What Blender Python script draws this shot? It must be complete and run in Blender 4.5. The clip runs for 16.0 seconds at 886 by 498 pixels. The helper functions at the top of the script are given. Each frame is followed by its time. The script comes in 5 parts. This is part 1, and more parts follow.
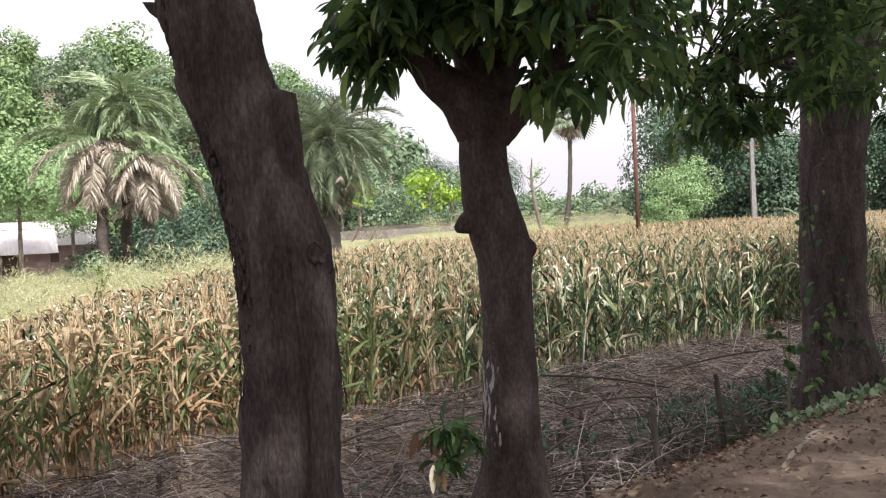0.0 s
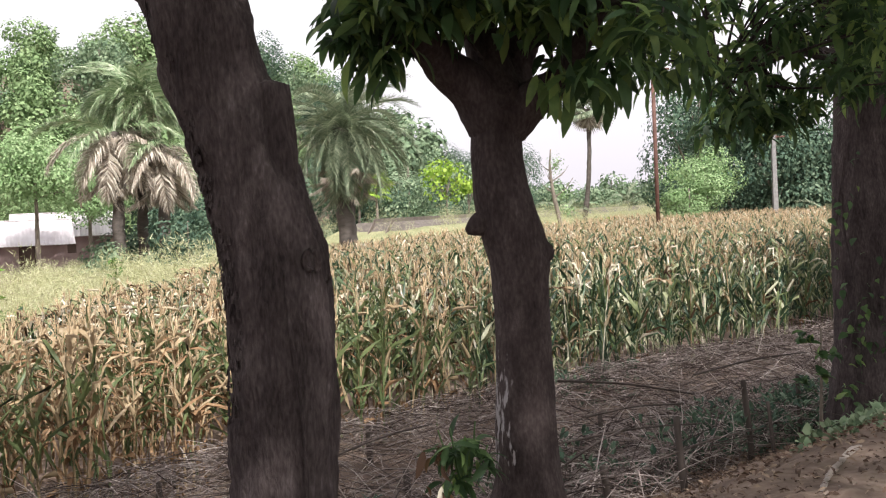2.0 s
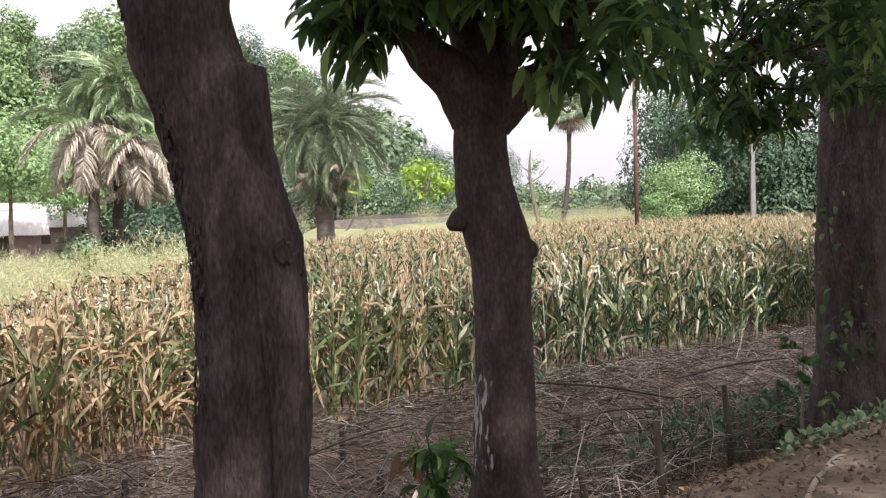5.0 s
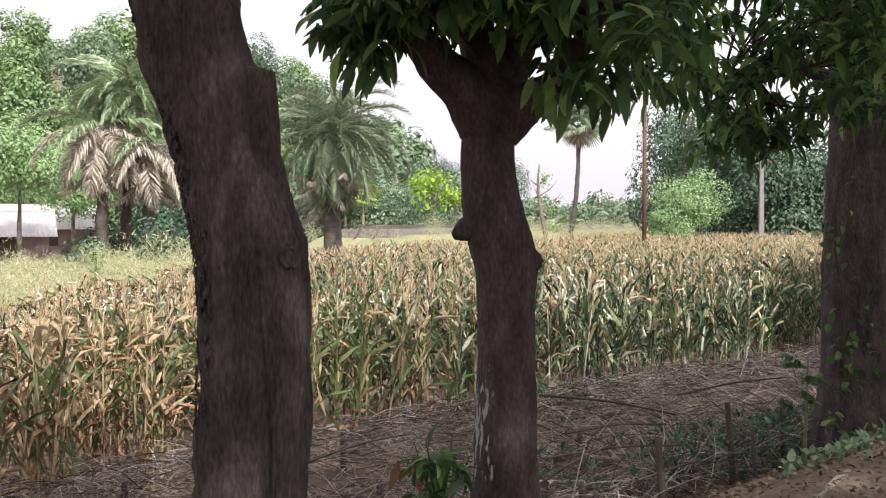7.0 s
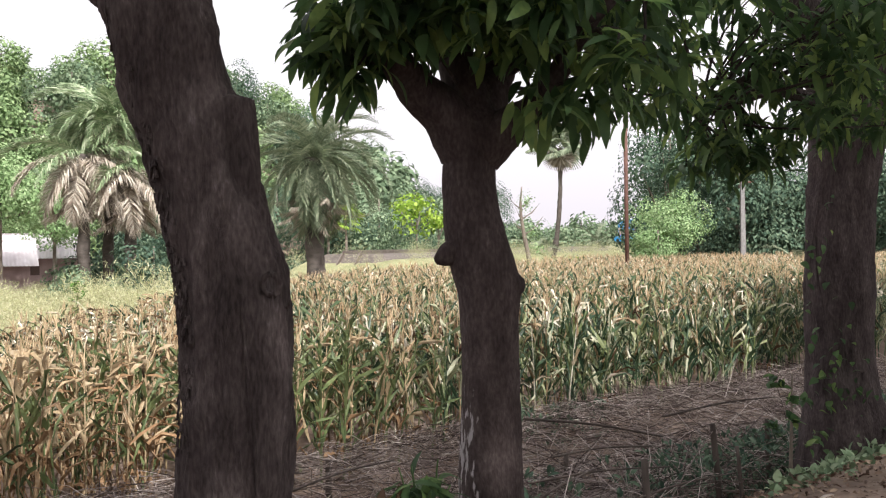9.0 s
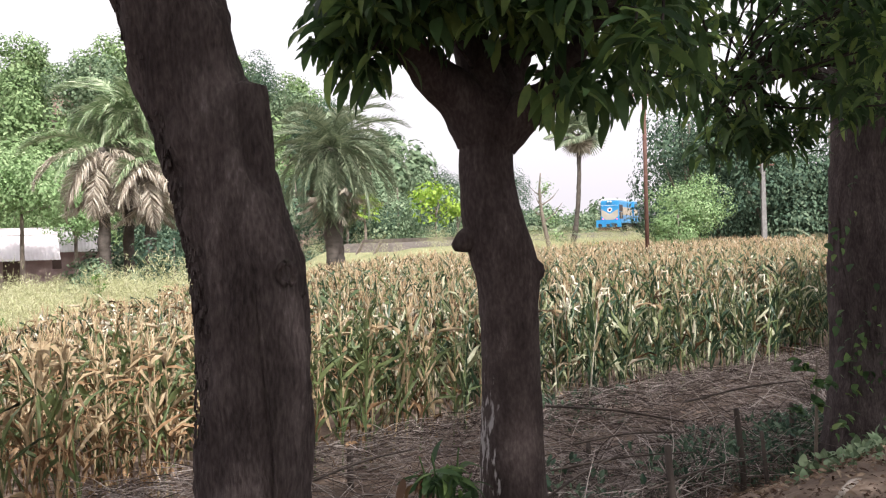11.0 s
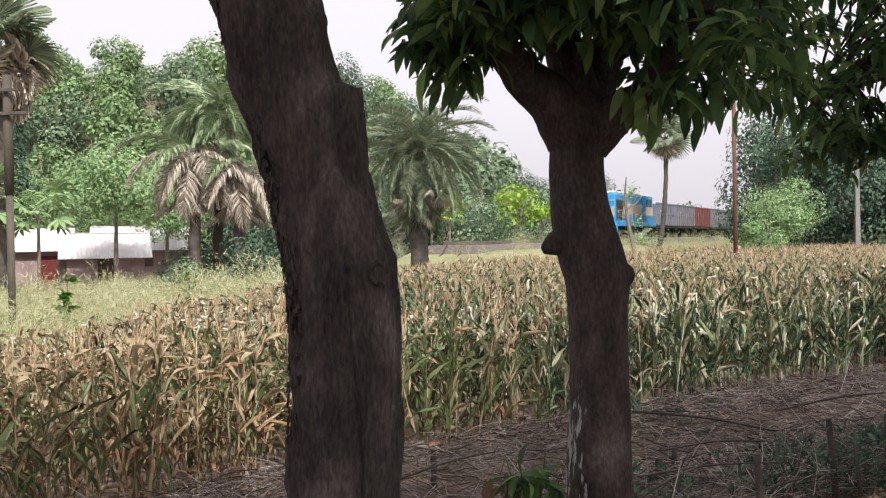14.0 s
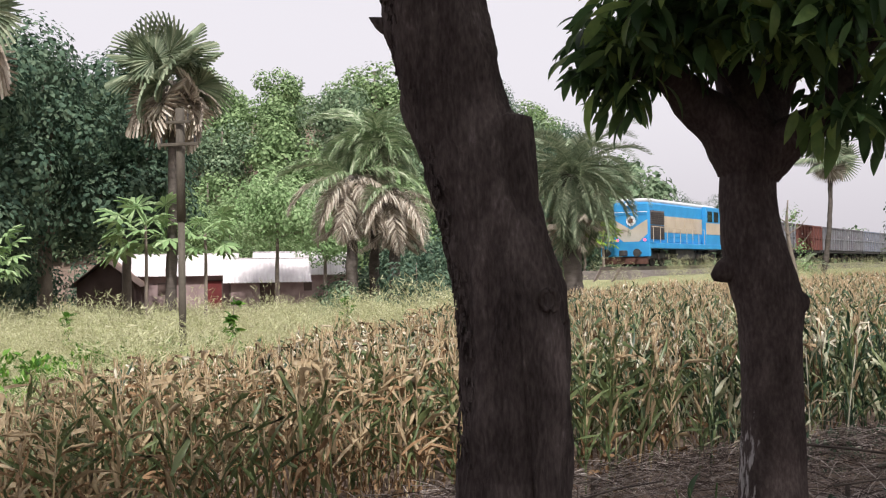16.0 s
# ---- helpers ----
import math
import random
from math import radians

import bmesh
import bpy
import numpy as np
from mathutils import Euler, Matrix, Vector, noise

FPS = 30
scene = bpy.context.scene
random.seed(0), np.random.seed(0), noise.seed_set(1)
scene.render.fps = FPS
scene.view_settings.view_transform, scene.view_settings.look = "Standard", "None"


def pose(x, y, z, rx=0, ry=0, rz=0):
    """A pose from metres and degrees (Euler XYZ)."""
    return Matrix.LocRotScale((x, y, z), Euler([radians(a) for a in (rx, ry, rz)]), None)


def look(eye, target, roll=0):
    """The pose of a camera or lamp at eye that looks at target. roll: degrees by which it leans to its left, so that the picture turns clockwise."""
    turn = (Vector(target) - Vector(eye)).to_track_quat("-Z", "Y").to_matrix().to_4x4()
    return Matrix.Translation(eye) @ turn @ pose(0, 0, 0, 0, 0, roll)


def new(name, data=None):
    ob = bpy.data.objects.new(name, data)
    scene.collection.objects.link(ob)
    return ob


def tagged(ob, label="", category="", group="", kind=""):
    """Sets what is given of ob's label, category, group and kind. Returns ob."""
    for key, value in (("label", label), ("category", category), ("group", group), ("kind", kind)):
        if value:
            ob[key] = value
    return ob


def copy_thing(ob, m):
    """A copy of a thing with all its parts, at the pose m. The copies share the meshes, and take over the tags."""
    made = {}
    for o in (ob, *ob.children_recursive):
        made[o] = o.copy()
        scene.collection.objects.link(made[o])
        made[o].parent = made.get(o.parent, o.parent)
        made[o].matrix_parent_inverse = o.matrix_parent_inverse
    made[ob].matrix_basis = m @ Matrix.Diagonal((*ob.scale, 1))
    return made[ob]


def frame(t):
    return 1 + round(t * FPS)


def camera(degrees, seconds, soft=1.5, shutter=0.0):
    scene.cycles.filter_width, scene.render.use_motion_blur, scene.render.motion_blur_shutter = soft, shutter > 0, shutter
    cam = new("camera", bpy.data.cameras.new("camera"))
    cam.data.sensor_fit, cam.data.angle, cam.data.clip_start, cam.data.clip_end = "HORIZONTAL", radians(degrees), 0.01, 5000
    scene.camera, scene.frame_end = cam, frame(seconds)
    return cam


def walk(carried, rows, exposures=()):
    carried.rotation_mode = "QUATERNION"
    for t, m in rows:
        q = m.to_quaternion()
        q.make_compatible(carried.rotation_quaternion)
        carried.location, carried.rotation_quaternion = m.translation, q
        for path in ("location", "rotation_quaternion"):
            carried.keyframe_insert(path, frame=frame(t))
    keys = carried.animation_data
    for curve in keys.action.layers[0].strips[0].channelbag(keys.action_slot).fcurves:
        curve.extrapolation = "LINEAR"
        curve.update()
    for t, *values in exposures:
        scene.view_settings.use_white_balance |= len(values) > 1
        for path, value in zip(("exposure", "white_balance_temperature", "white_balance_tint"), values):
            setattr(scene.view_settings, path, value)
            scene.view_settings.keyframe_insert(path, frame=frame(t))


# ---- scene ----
# ---------------------------------------------------------------- camera
cam = camera(45.0, 16.0, soft=1.2)
PATH = [
    (0, (-0.045, -0.668, 1.532), (-0.04, 1.331, 1.481), -2.7),
    (0.5, (-0.044, -0.688, 1.533), (-0.052, 1.312, 1.495), -2.8),
    (1.0, (-0.045, -0.66, 1.533), (-0.048, 1.34, 1.486), -2.85),
    (1.5, (-0.04, -0.614, 1.536), (-0.05, 1.386, 1.483), -3.0),
    (2, (0.004, -0.206, 1.588), (-0.026, 1.793, 1.521), -2.6),
    (2.5, (-0.018, -0.199, 1.574), (-0.017, 1.8, 1.502), -2.5),
    (3, (-0.016, -0.186, 1.568), (0.0, 1.813, 1.498), -2.2),
    (3.5, (-0.017, -0.134, 1.577), (0.006, 1.864, 1.501), -2.0),
    (6, (-0.002, 0.013, 1.55), (-0.015, 2.012, 1.502), -0.3),
    (6.5, (0.0, -0.021, 1.548), (-0.017, 1.979, 1.551), 0.4),
    (7, (0.0, -0.007, 1.549), (-0.001, 1.992, 1.501), -0.0),
    (7.5, (0.003, -0.011, 1.55), (0.03, 1.989, 1.521), -0.5),
    (8, (0.003, -0.016, 1.552), (0.026, 1.984, 1.543), -0.5),
    (8.5, (0.004, -0.011, 1.556), (0.036, 1.989, 1.555), -0.7),
    (11, (0.016, 0.068, 1.546), (0.009, 2.068, 1.521), -1.6),
    (11.5, (0.012, 0.064, 1.547), (-0.032, 2.063, 1.527), -1.4),
    (12, (0.005, 0.02, 1.557), (-0.103, 2.016, 1.6), -1.0),
    (12.5, (-0.005, -0.006, 1.554), (-0.145, 1.988, 1.611), -0.6),
    (13, (-0.01, 0.022, 1.549), (-0.173, 2.015, 1.571), -1.2),
    (13.5, (-0.008, 0.029, 1.546), (-0.166, 2.023, 1.537), -0.9),
    (14, (-0.015, 0.044, 1.544), (-0.177, 2.037, 1.527), -0.9),
    (14.5, (-0.022, 0.038, 1.55), (-0.235, 2.027, 1.54), -0.9),
    (15, (-0.039, 0.007, 1.557), (-0.33, 1.986, 1.559), -1.4),
    (15.5, (-0.058, -0.028, 1.561), (-0.445, 1.934, 1.593), -0.9),
    (16, (-0.085, 0.003, 1.553), (-0.526, 1.954, 1.587), -0.8),
]
walk(cam, [(t, look(eye, target, roll)) for t, eye, target, roll in PATH],
     exposures=[(0.0, 0.36), (11.4, 0.36), (12.2, 0.08), (13.0, 0.03), (14.5, 0.07), (16.0, -0.12)])

# ---------------------------------------------------------------- light
SUN_ELEV, SUN_AZ = 50.0, 26.0      # azimuth: degrees that the sun stands to the right of straight behind the camera
sky_world = bpy.data.worlds.new("hazy_sky")
scene.world = sky_world
sky_world.use_nodes = True
wn, wl = sky_world.node_tree.nodes, sky_world.node_tree.links
wn.clear()
w_out, w_bg = wn.new("ShaderNodeOutputWorld"), wn.new("ShaderNodeBackground")
w_sky, w_hsv, w_mix = wn.new("ShaderNodeTexSky"), wn.new("ShaderNodeHueSaturation"), wn.new("ShaderNodeMix")
w_sky.sky_type, w_sky.sun_disc = 'NISHITA', False
w_sky.sun_elevation, w_sky.sun_rotation = radians(SUN_ELEV), radians(180 - SUN_AZ)
w_sky.air_density, w_sky.dust_density, w_sky.ozone_density = 1.0, 6.0, 1.0
w_hsv.inputs["Saturation"].default_value = 0.12
w_mix.data_type = 'RGBA'
w_mix.inputs["Factor"].default_value = 0.55
w_mix.inputs["B"].default_value = (8.75, 8.25, 8.95, 1)       # even white haze over the whole sky
wl.new(w_sky.outputs[0], w_hsv.inputs["Color"])
wl.new(w_hsv.outputs[0], w_mix.inputs["A"])
wl.new(w_mix.outputs["Result"], w_bg.inputs[0])
wl.new(w_bg.outputs[0], w_out.inputs[0])
w_bg.inputs[1].default_value = 0.150

sun_data = bpy.data.lights.new("sun", 'SUN')
sun_data.energy, sun_data.angle, sun_data.color = 4.8, radians(1.0), (1.0, 0.955, 0.93)
sun = new("sun", sun_data)
sx, sy = math.sin(radians(SUN_AZ)), -math.cos(radians(SUN_AZ))
sun.matrix_world = look((40 * sx, 40 * sy, 40 * math.tan(radians(SUN_ELEV))), (0, 0, 0))

# ---------------------------------------------------------------- materials
def ramp_mat(name, stops, scale=6.0, detail=5.0, rough=0.8, bump=0.3, bump_scale=40.0, stretch=(1, 1, 1),
             per="", spread=0.0, metal=0.0, spec=0.3, trans=0.0, dist=0.02, coords="Object", fine=0.35):
    """A two-scale noise over a colour ramp, with bump; per: 'island' or 'object' random that shifts it."""
    m = bpy.data.materials.new(name)
    m.use_nodes = True
    n, l = m.node_tree.nodes, m.node_tree.links
    bsdf = n["Principled BSDF"]
    bsdf.inputs["Roughness"].default_value = rough
    bsdf.inputs["Metallic"].default_value = metal
    bsdf.inputs["Specular IOR Level"].default_value = spec
    tc, mp = n.new("ShaderNodeTexCoord"), n.new("ShaderNodeMapping")
    mp.inputs["Scale"].default_value = stretch
    l.new(tc.outputs[coords], mp.inputs[0])
    big, small = n.new("ShaderNodeTexNoise"), n.new("ShaderNodeTexNoise")
    big.inputs["Scale"].default_value, big.inputs["Detail"].default_value = scale, detail
    small.inputs["Scale"].default_value, small.inputs["Detail"].default_value = bump_scale, 4.0
    l.new(mp.outputs[0], big.inputs["Vector"])
    l.new(mp.outputs[0], small.inputs["Vector"])
    mix = n.new("ShaderNodeMath")
    mix.operation = 'MULTIPLY_ADD'
    l.new(small.outputs[0], mix.inputs[0])
    mix.inputs[1].default_value = fine
    add = n.new("ShaderNodeMath")
    add.operation = 'MULTIPLY'
    add.inputs[1].default_value = 1 - fine
    l.new(big.outputs[0], add.inputs[0])
    l.new(add.outputs[0], mix.inputs[2])
    fac = mix.outputs[0]
    if per:
        if per == "island":
            r = n.new("ShaderNodeNewGeometry").outputs["Random Per Island"]
        else:
            r = n.new("ShaderNodeObjectInfo").outputs["Random"]
        sh = n.new("ShaderNodeMath")
        sh.operation = 'MULTIPLY_ADD'
        l.new(r, sh.inputs[0])
        sh.inputs[1].default_value = spread
        off = n.new("ShaderNodeMath")
        off.operation = 'SUBTRACT'
        l.new(fac, off.inputs[0])
        off.inputs[1].default_value = spread / 2
        l.new(off.outputs[0], sh.inputs[2])
        fac = sh.outputs[0]
    ramp = n.new("ShaderNodeValToRGB")
    el = ramp.color_ramp.elements
    while len(el) < len(stops):
        el.new(0.5)
    for e, (p, c) in zip(el, stops):
        e.position, e.color = p, (*c, 1)
    l.new(fac, ramp.inputs[0])
    l.new(ramp.outputs[0], bsdf.inputs["Base Color"])
    if bump:
        b = n.new("ShaderNodeBump")
        b.inputs["Strength"].default_value, b.inputs["Distance"].default_value = bump, dist
        l.new(mix.outputs[0], b.inputs["Height"])
        l.new(b.outputs[0], bsdf.inputs["Normal"])
    if trans:
        tr, ms = n.new("ShaderNodeBsdfTranslucent"), n.new("ShaderNodeMixShader")
        ms.inputs[0].default_value = trans
        l.new(ramp.outputs[0], tr.inputs[0])
        l.new(bsdf.outputs[0], ms.inputs[1])
        l.new(tr.outputs[0], ms.inputs[2])
        l.new(ms.outputs[0], n["Material Output"].inputs[0])
    return m


def leaf_mat(name, stops, spread=0.9, rough=0.55, trans=0.25, spec=0.18, scale=3.0):
    return ramp_mat(name, stops, scale=scale, rough=rough, bump=0.15, bump_scale=30, per="island", spread=spread,
                    trans=trans, spec=spec, dist=0.005)


M = {}
M["earth"] = ramp_mat("bank_earth", [(0.25, (0.075, 0.053, 0.042)), (0.5, (0.18, 0.132, 0.104)), (0.75, (0.36, 0.285, 0.23))],
                      scale=0.7, bump=0.7, bump_scale=14, dist=0.05, rough=0.95, spec=0.1)
M["bark"] = ramp_mat("mango_bark", [(0.30, (0.020, 0.015, 0.015)), (0.45, (0.052, 0.040, 0.039)), (0.60, (0.090, 0.072, 0.070)), (0.78, (0.20, 0.175, 0.17))],
                     scale=11, detail=10, bump=1.0, bump_scale=70, stretch=(1, 1, 0.30), dist=0.03, rough=0.92, spec=0.15, fine=0.5)


def lichen_bark():
    """Dark smooth bark with a flaking pale lichen streak down one side of the lower trunk."""
    m = ramp_mat("smooth_bark", [(0.30, (0.026, 0.019, 0.019)), (0.48, (0.056, 0.042, 0.040)), (0.62, (0.088, 0.069, 0.066)), (0.78, (0.17, 0.148, 0.14))],
                 scale=9, detail=10, bump=0.8, bump_scale=60, stretch=(1, 1, 0.45), dist=0.02, rough=0.9, spec=0.15, fine=0.5)
    n, l = m.node_tree.nodes, m.node_tree.links
    bsdf = n["Principled BSDF"]
    base = bsdf.inputs["Base Color"].links[0].from_socket
    tc, sep = n.new("ShaderNodeTexCoord"), n.new("ShaderNodeSeparateXYZ")
    l.new(tc.outputs["Object"], sep.inputs[0])
    side, low, high = n.new("ShaderNodeMapRange"), n.new("ShaderNodeMapRange"), n.new("ShaderNodeMapRange")
    for node, axis, a, b in ((side, "X", 0.345, 0.235), (low, "Z", -0.15, 0.25), (high, "Z", 1.15, 0.70)):
        l.new(sep.outputs[axis], node.inputs["Value"])
        node.inputs["From Min"].default_value, node.inputs["From Max"].default_value = a, b
    mp, flake = n.new("ShaderNodeMapping"), n.new("ShaderNodeTexNoise")
    mp.inputs["Scale"].default_value = (1, 1, 0.28)
    flake.inputs["Scale"].default_value, flake.inputs["Detail"].default_value = 42.0, 6.0
    l.new(tc.outputs["Object"], mp.inputs[0])
    l.new(mp.outputs[0], flake.inputs["Vector"])
    a, b, c, cut = (n.new("ShaderNodeMath") for _ in range(4))
    a.operation = b.operation = 'MULTIPLY'
    c.operation = 'MULTIPLY_ADD'
    c.inputs[1].default_value = 0.46
    l.new(side.outputs[0], a.inputs[0])
    l.new(low.outputs[0], a.inputs[1])
    l.new(a.outputs[0], b.inputs[0])
    l.new(high.outputs[0], b.inputs[1])
    l.new(b.outputs[0], c.inputs[0])
    l.new(flake.outputs[0], c.inputs[2])
    cut.operation = 'MULTIPLY_ADD'
    cut.use_clamp = True
    l.new(c.outputs[0], cut.inputs[0])
    cut.inputs[1].default_value, cut.inputs[2].default_value = 11.0, -10.6
    mix = n.new("ShaderNodeMix")
    mix.data_type = 'RGBA'
    l.new(cut.outputs[0], mix.inputs["Factor"])
    l.new(base, mix.inputs["A"])
    mix.inputs["B"].default_value = (0.36, 0.335, 0.33, 1)
    l.new(mix.outputs["Result"], bsdf.inputs["Base Color"])
    return m


M["bark_pale"] = lichen_bark()
M["trunk_far"] = ramp_mat("tree_bark", [(0.3, (0.10, 0.08, 0.065)), (0.7, (0.26, 0.22, 0.18))], scale=3, bump=0.5, stretch=(1, 1, 0.4))
M["palm_trunk"] = ramp_mat("palm_trunk", [(0.3, (0.045, 0.038, 0.032)), (0.7, (0.13, 0.11, 0.095))], scale=3, bump=0.7, stretch=(1, 1, 2.5))
M["mango_leaf"] = leaf_mat("mango_leaf", [(0.0, (0.042, 0.085, 0.036)), (0.5, (0.085, 0.155, 0.060)), (0.8, (0.145, 0.235, 0.080)), (1.0, (0.26, 0.36, 0.11))], spec=0.35, trans=0.55, rough=0.45, spread=1.1)
M["maize_green"] = leaf_mat("maize_green", [(0.0, (0.034, 0.068, 0.036)), (0.4, (0.080, 0.132, 0.064)), (0.75, (0.20, 0.235, 0.092)), (1.0, (0.50, 0.50, 0.34))], spread=1.3, trans=0.3, rough=0.42, spec=0.45)
M["maize_dry"] = leaf_mat("maize_dry", [(0.0, (0.13, 0.085, 0.05)), (0.3, (0.29, 0.205, 0.115)), (0.65, (0.48, 0.37, 0.23)), (1.0, (0.82, 0.76, 0.62))], spread=1.4, trans=0.25, rough=0.6)
M["maize_husk"] = leaf_mat("maize_husk", [(0.0, (0.07, 0.040, 0.026)), (0.35, (0.17, 0.095, 0.052)), (0.6, (0.30, 0.185, 0.10)), (0.8, (0.42, 0.33, 0.22)), (1.0, (0.66, 0.60, 0.48))], spread=1.4, trans=0.15, rough=0.8)
M["tassel"] = leaf_mat("maize_tassel", [(0.0, (0.34, 0.23, 0.13)), (0.5, (0.56, 0.42, 0.26)), (1.0, (0.72, 0.60, 0.42))], trans=0.25, rough=0.9)
M["straw"] = leaf_mat("dry_stalks", [(0.0, (0.055, 0.042, 0.037)), (0.45, (0.17, 0.136, 0.122)), (0.8, (0.35, 0.295, 0.27)), (1.0, (0.55, 0.49, 0.45))], spread=1.2, trans=0.0, rough=0.9)
M["litter"] = leaf_mat("leaf_litter", [(0.0, (0.06, 0.038, 0.028)), (0.5, (0.16, 0.105, 0.075)), (1.0, (0.34, 0.26, 0.19))], trans=0.0, rough=0.9)
M["weed"] = leaf_mat("pale_weed", [(0.0, (0.30, 0.32, 0.15)), (0.5, (0.48, 0.49, 0.28)), (1.0, (0.66, 0.64, 0.44))], trans=0.35, rough=0.8)
M["herb"] = leaf_mat("green_herb", [(0.0, (0.04, 0.12, 0.02)), (0.5, (0.10, 0.24, 0.04)), (1.0, (0.24, 0.40, 0.08))], trans=0.35)
M["fresh"] = leaf_mat("fresh_leaf", [(0.0, (0.16, 0.29, 0.04)), (0.5, (0.28, 0.43, 0.06)), (1.0, (0.45, 0.56, 0.12))], trans=0.35)
# distance haze is put into the first three greens, slightly greyed and blued
# the coarse noise paints lit and shaded clumps into all four
M["wood_a"] = leaf_mat("hazed_hill_leaf", [(0.25, (0.11, 0.175, 0.075)), (0.5, (0.19, 0.285, 0.125)), (0.78, (0.32, 0.42, 0.21))], trans=0.2, rough=0.65, spread=0.45, scale=0.45)
M["wood_b"] = leaf_mat("hazed_broad_leaf", [(0.25, (0.095, 0.15, 0.09)), (0.5, (0.175, 0.25, 0.145)), (0.78, (0.29, 0.36, 0.225))], trans=0.2, rough=0.65, spread=0.45, scale=0.45)
M["wood_c"] = leaf_mat("hazed_dark_leaf", [(0.25, (0.045, 0.085, 0.06)), (0.5, (0.085, 0.14, 0.09)), (0.78, (0.165, 0.225, 0.145))], trans=0.2, rough=0.65, spread=0.45, scale=0.45)
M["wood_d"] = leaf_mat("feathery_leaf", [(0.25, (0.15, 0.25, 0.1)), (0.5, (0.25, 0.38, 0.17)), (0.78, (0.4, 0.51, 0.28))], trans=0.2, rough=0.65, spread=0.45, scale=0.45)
M["palm_green"] = leaf_mat("palm_frond", [(0.0, (0.12, 0.19, 0.09)), (0.5, (0.27, 0.36, 0.19)), (1.0, (0.58, 0.62, 0.45))], trans=0.25, rough=0.4, spec=0.4)
M["palm_grey"] = leaf_mat("date_frond", [(0.0, (0.12, 0.16, 0.10)), (0.5, (0.22, 0.27, 0.17)), (1.0, (0.42, 0.45, 0.32))], trans=0.2, rough=0.5)
M["palm_dry"] = leaf_mat("dry_frond", [(0.0, (0.20, 0.16, 0.125)), (0.5, (0.44, 0.38, 0.31)), (1.0, (0.74, 0.69, 0.60))], trans=0.15, rough=0.8)
M["stake"] = ramp_mat("weathered_stake", [(0.3, (0.035, 0.027, 0.024)), (0.7, (0.125, 0.10, 0.085))], scale=8, stretch=(1, 1, 0.2), bump=0.5)
M["pale_root"] = ramp_mat("pale_root", [(0.3, (0.22, 0.18, 0.15)), (0.7, (0.42, 0.37, 0.33))], scale=8, bump=0.4)
M["clod"] = leaf_mat("dry_clod", [(0.0, (0.10, 0.07, 0.055)), (0.5, (0.20, 0.15, 0.12)), (1.0, (0.36, 0.30, 0.25))], trans=0.0, rough=0.95)
M["rust_pole"] = ramp_mat("rusty_steel", [(0.3, (0.075, 0.036, 0.028)), (0.7, (0.16, 0.082, 0.062))], scale=6, bump=0.2, rough=0.7)
M["concrete"] = ramp_mat("grey_concrete", [(0.3, (0.16, 0.155, 0.15)), (0.7, (0.28, 0.27, 0.26))], scale=5, bump=0.2)
M["old_pole"] = ramp_mat("weathered_pole", [(0.3, (0.05, 0.042, 0.034)), (0.6, (0.11, 0.095, 0.075)), (0.8, (0.20, 0.18, 0.15))], scale=4, stretch=(1, 1, 0.3), bump=0.4)
M["tin"] = ramp_mat("corrugated_tin", [(0.25, (0.50, 0.44, 0.45)), (0.5, (0.66, 0.61, 0.62)), (0.8, (0.80, 0.77, 0.77))], scale=0.8, bump=0.1, rough=0.5, metal=0.0)
M["tin_old"] = ramp_mat("rusted_tin", [(0.3, (0.16, 0.10, 0.08)), (0.6, (0.34, 0.25, 0.20))], scale=1.5, bump=0.1, rough=0.7)
M["mud_wall"] = ramp_mat("mud_wall", [(0.3, (0.24, 0.165, 0.165)), (0.7, (0.42, 0.32, 0.31))], scale=1.2, bump=0.4)
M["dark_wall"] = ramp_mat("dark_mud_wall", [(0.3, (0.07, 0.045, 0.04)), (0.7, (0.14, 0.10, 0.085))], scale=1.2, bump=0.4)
M["red_paint"] = ramp_mat("red_shutter", [(0.3, (0.11, 0.022, 0.022)), (0.7, (0.19, 0.042, 0.04))], scale=3, bump=0.1)
M["ballast"] = ramp_mat("ballast", [(0.3, (0.07, 0.06, 0.05)), (0.7, (0.18, 0.155, 0.135))], scale=6, bump=0.8, bump_scale=25, dist=0.05)
M["grass_bank"] = ramp_mat("grassy_bank", [(0.3, (0.16, 0.17, 0.08)), (0.6, (0.28, 0.28, 0.15)), (0.8, (0.38, 0.36, 0.23))], scale=1.0, bump=0.8, bump_scale=9, dist=0.08)
M["steel"] = ramp_mat("rail_steel", [(0.3, (0.18, 0.14, 0.12)), (0.7, (0.34, 0.29, 0.26))], scale=5, rough=0.4, metal=0.8, bump=0.1)
M["loco_blue"] = ramp_mat("blue_train_paint", [(0.25, (0.02, 0.20, 0.46)), (0.6, (0.04, 0.30, 0.60)), (0.85, (0.10, 0.38, 0.64))], scale=1.3, rough=0.4, bump=0.05, spec=0.5)
M["loco_cream"] = ramp_mat("beige_train_paint", [(0.25, (0.36, 0.29, 0.21)), (0.7, (0.54, 0.46, 0.36))], scale=1.3, rough=0.45, bump=0.05, spec=0.5)
M["loco_roof"] = ramp_mat("silver_roof_paint", [(0.25, (0.50, 0.51, 0.52)), (0.7, (0.74, 0.75, 0.76))], scale=1.3, rough=0.4, bump=0.05)
M["grille"] = ramp_mat("dark_grille", [(0.3, (0.06, 0.05, 0.05)), (0.7, (0.16, 0.13, 0.12))], scale=5, bump=0.2)
M["black_iron"] = ramp_mat("sooty_iron", [(0.3, (0.018, 0.018, 0.02)), (0.7, (0.07, 0.065, 0.06))], scale=4, bump=0.3, rough=0.65)
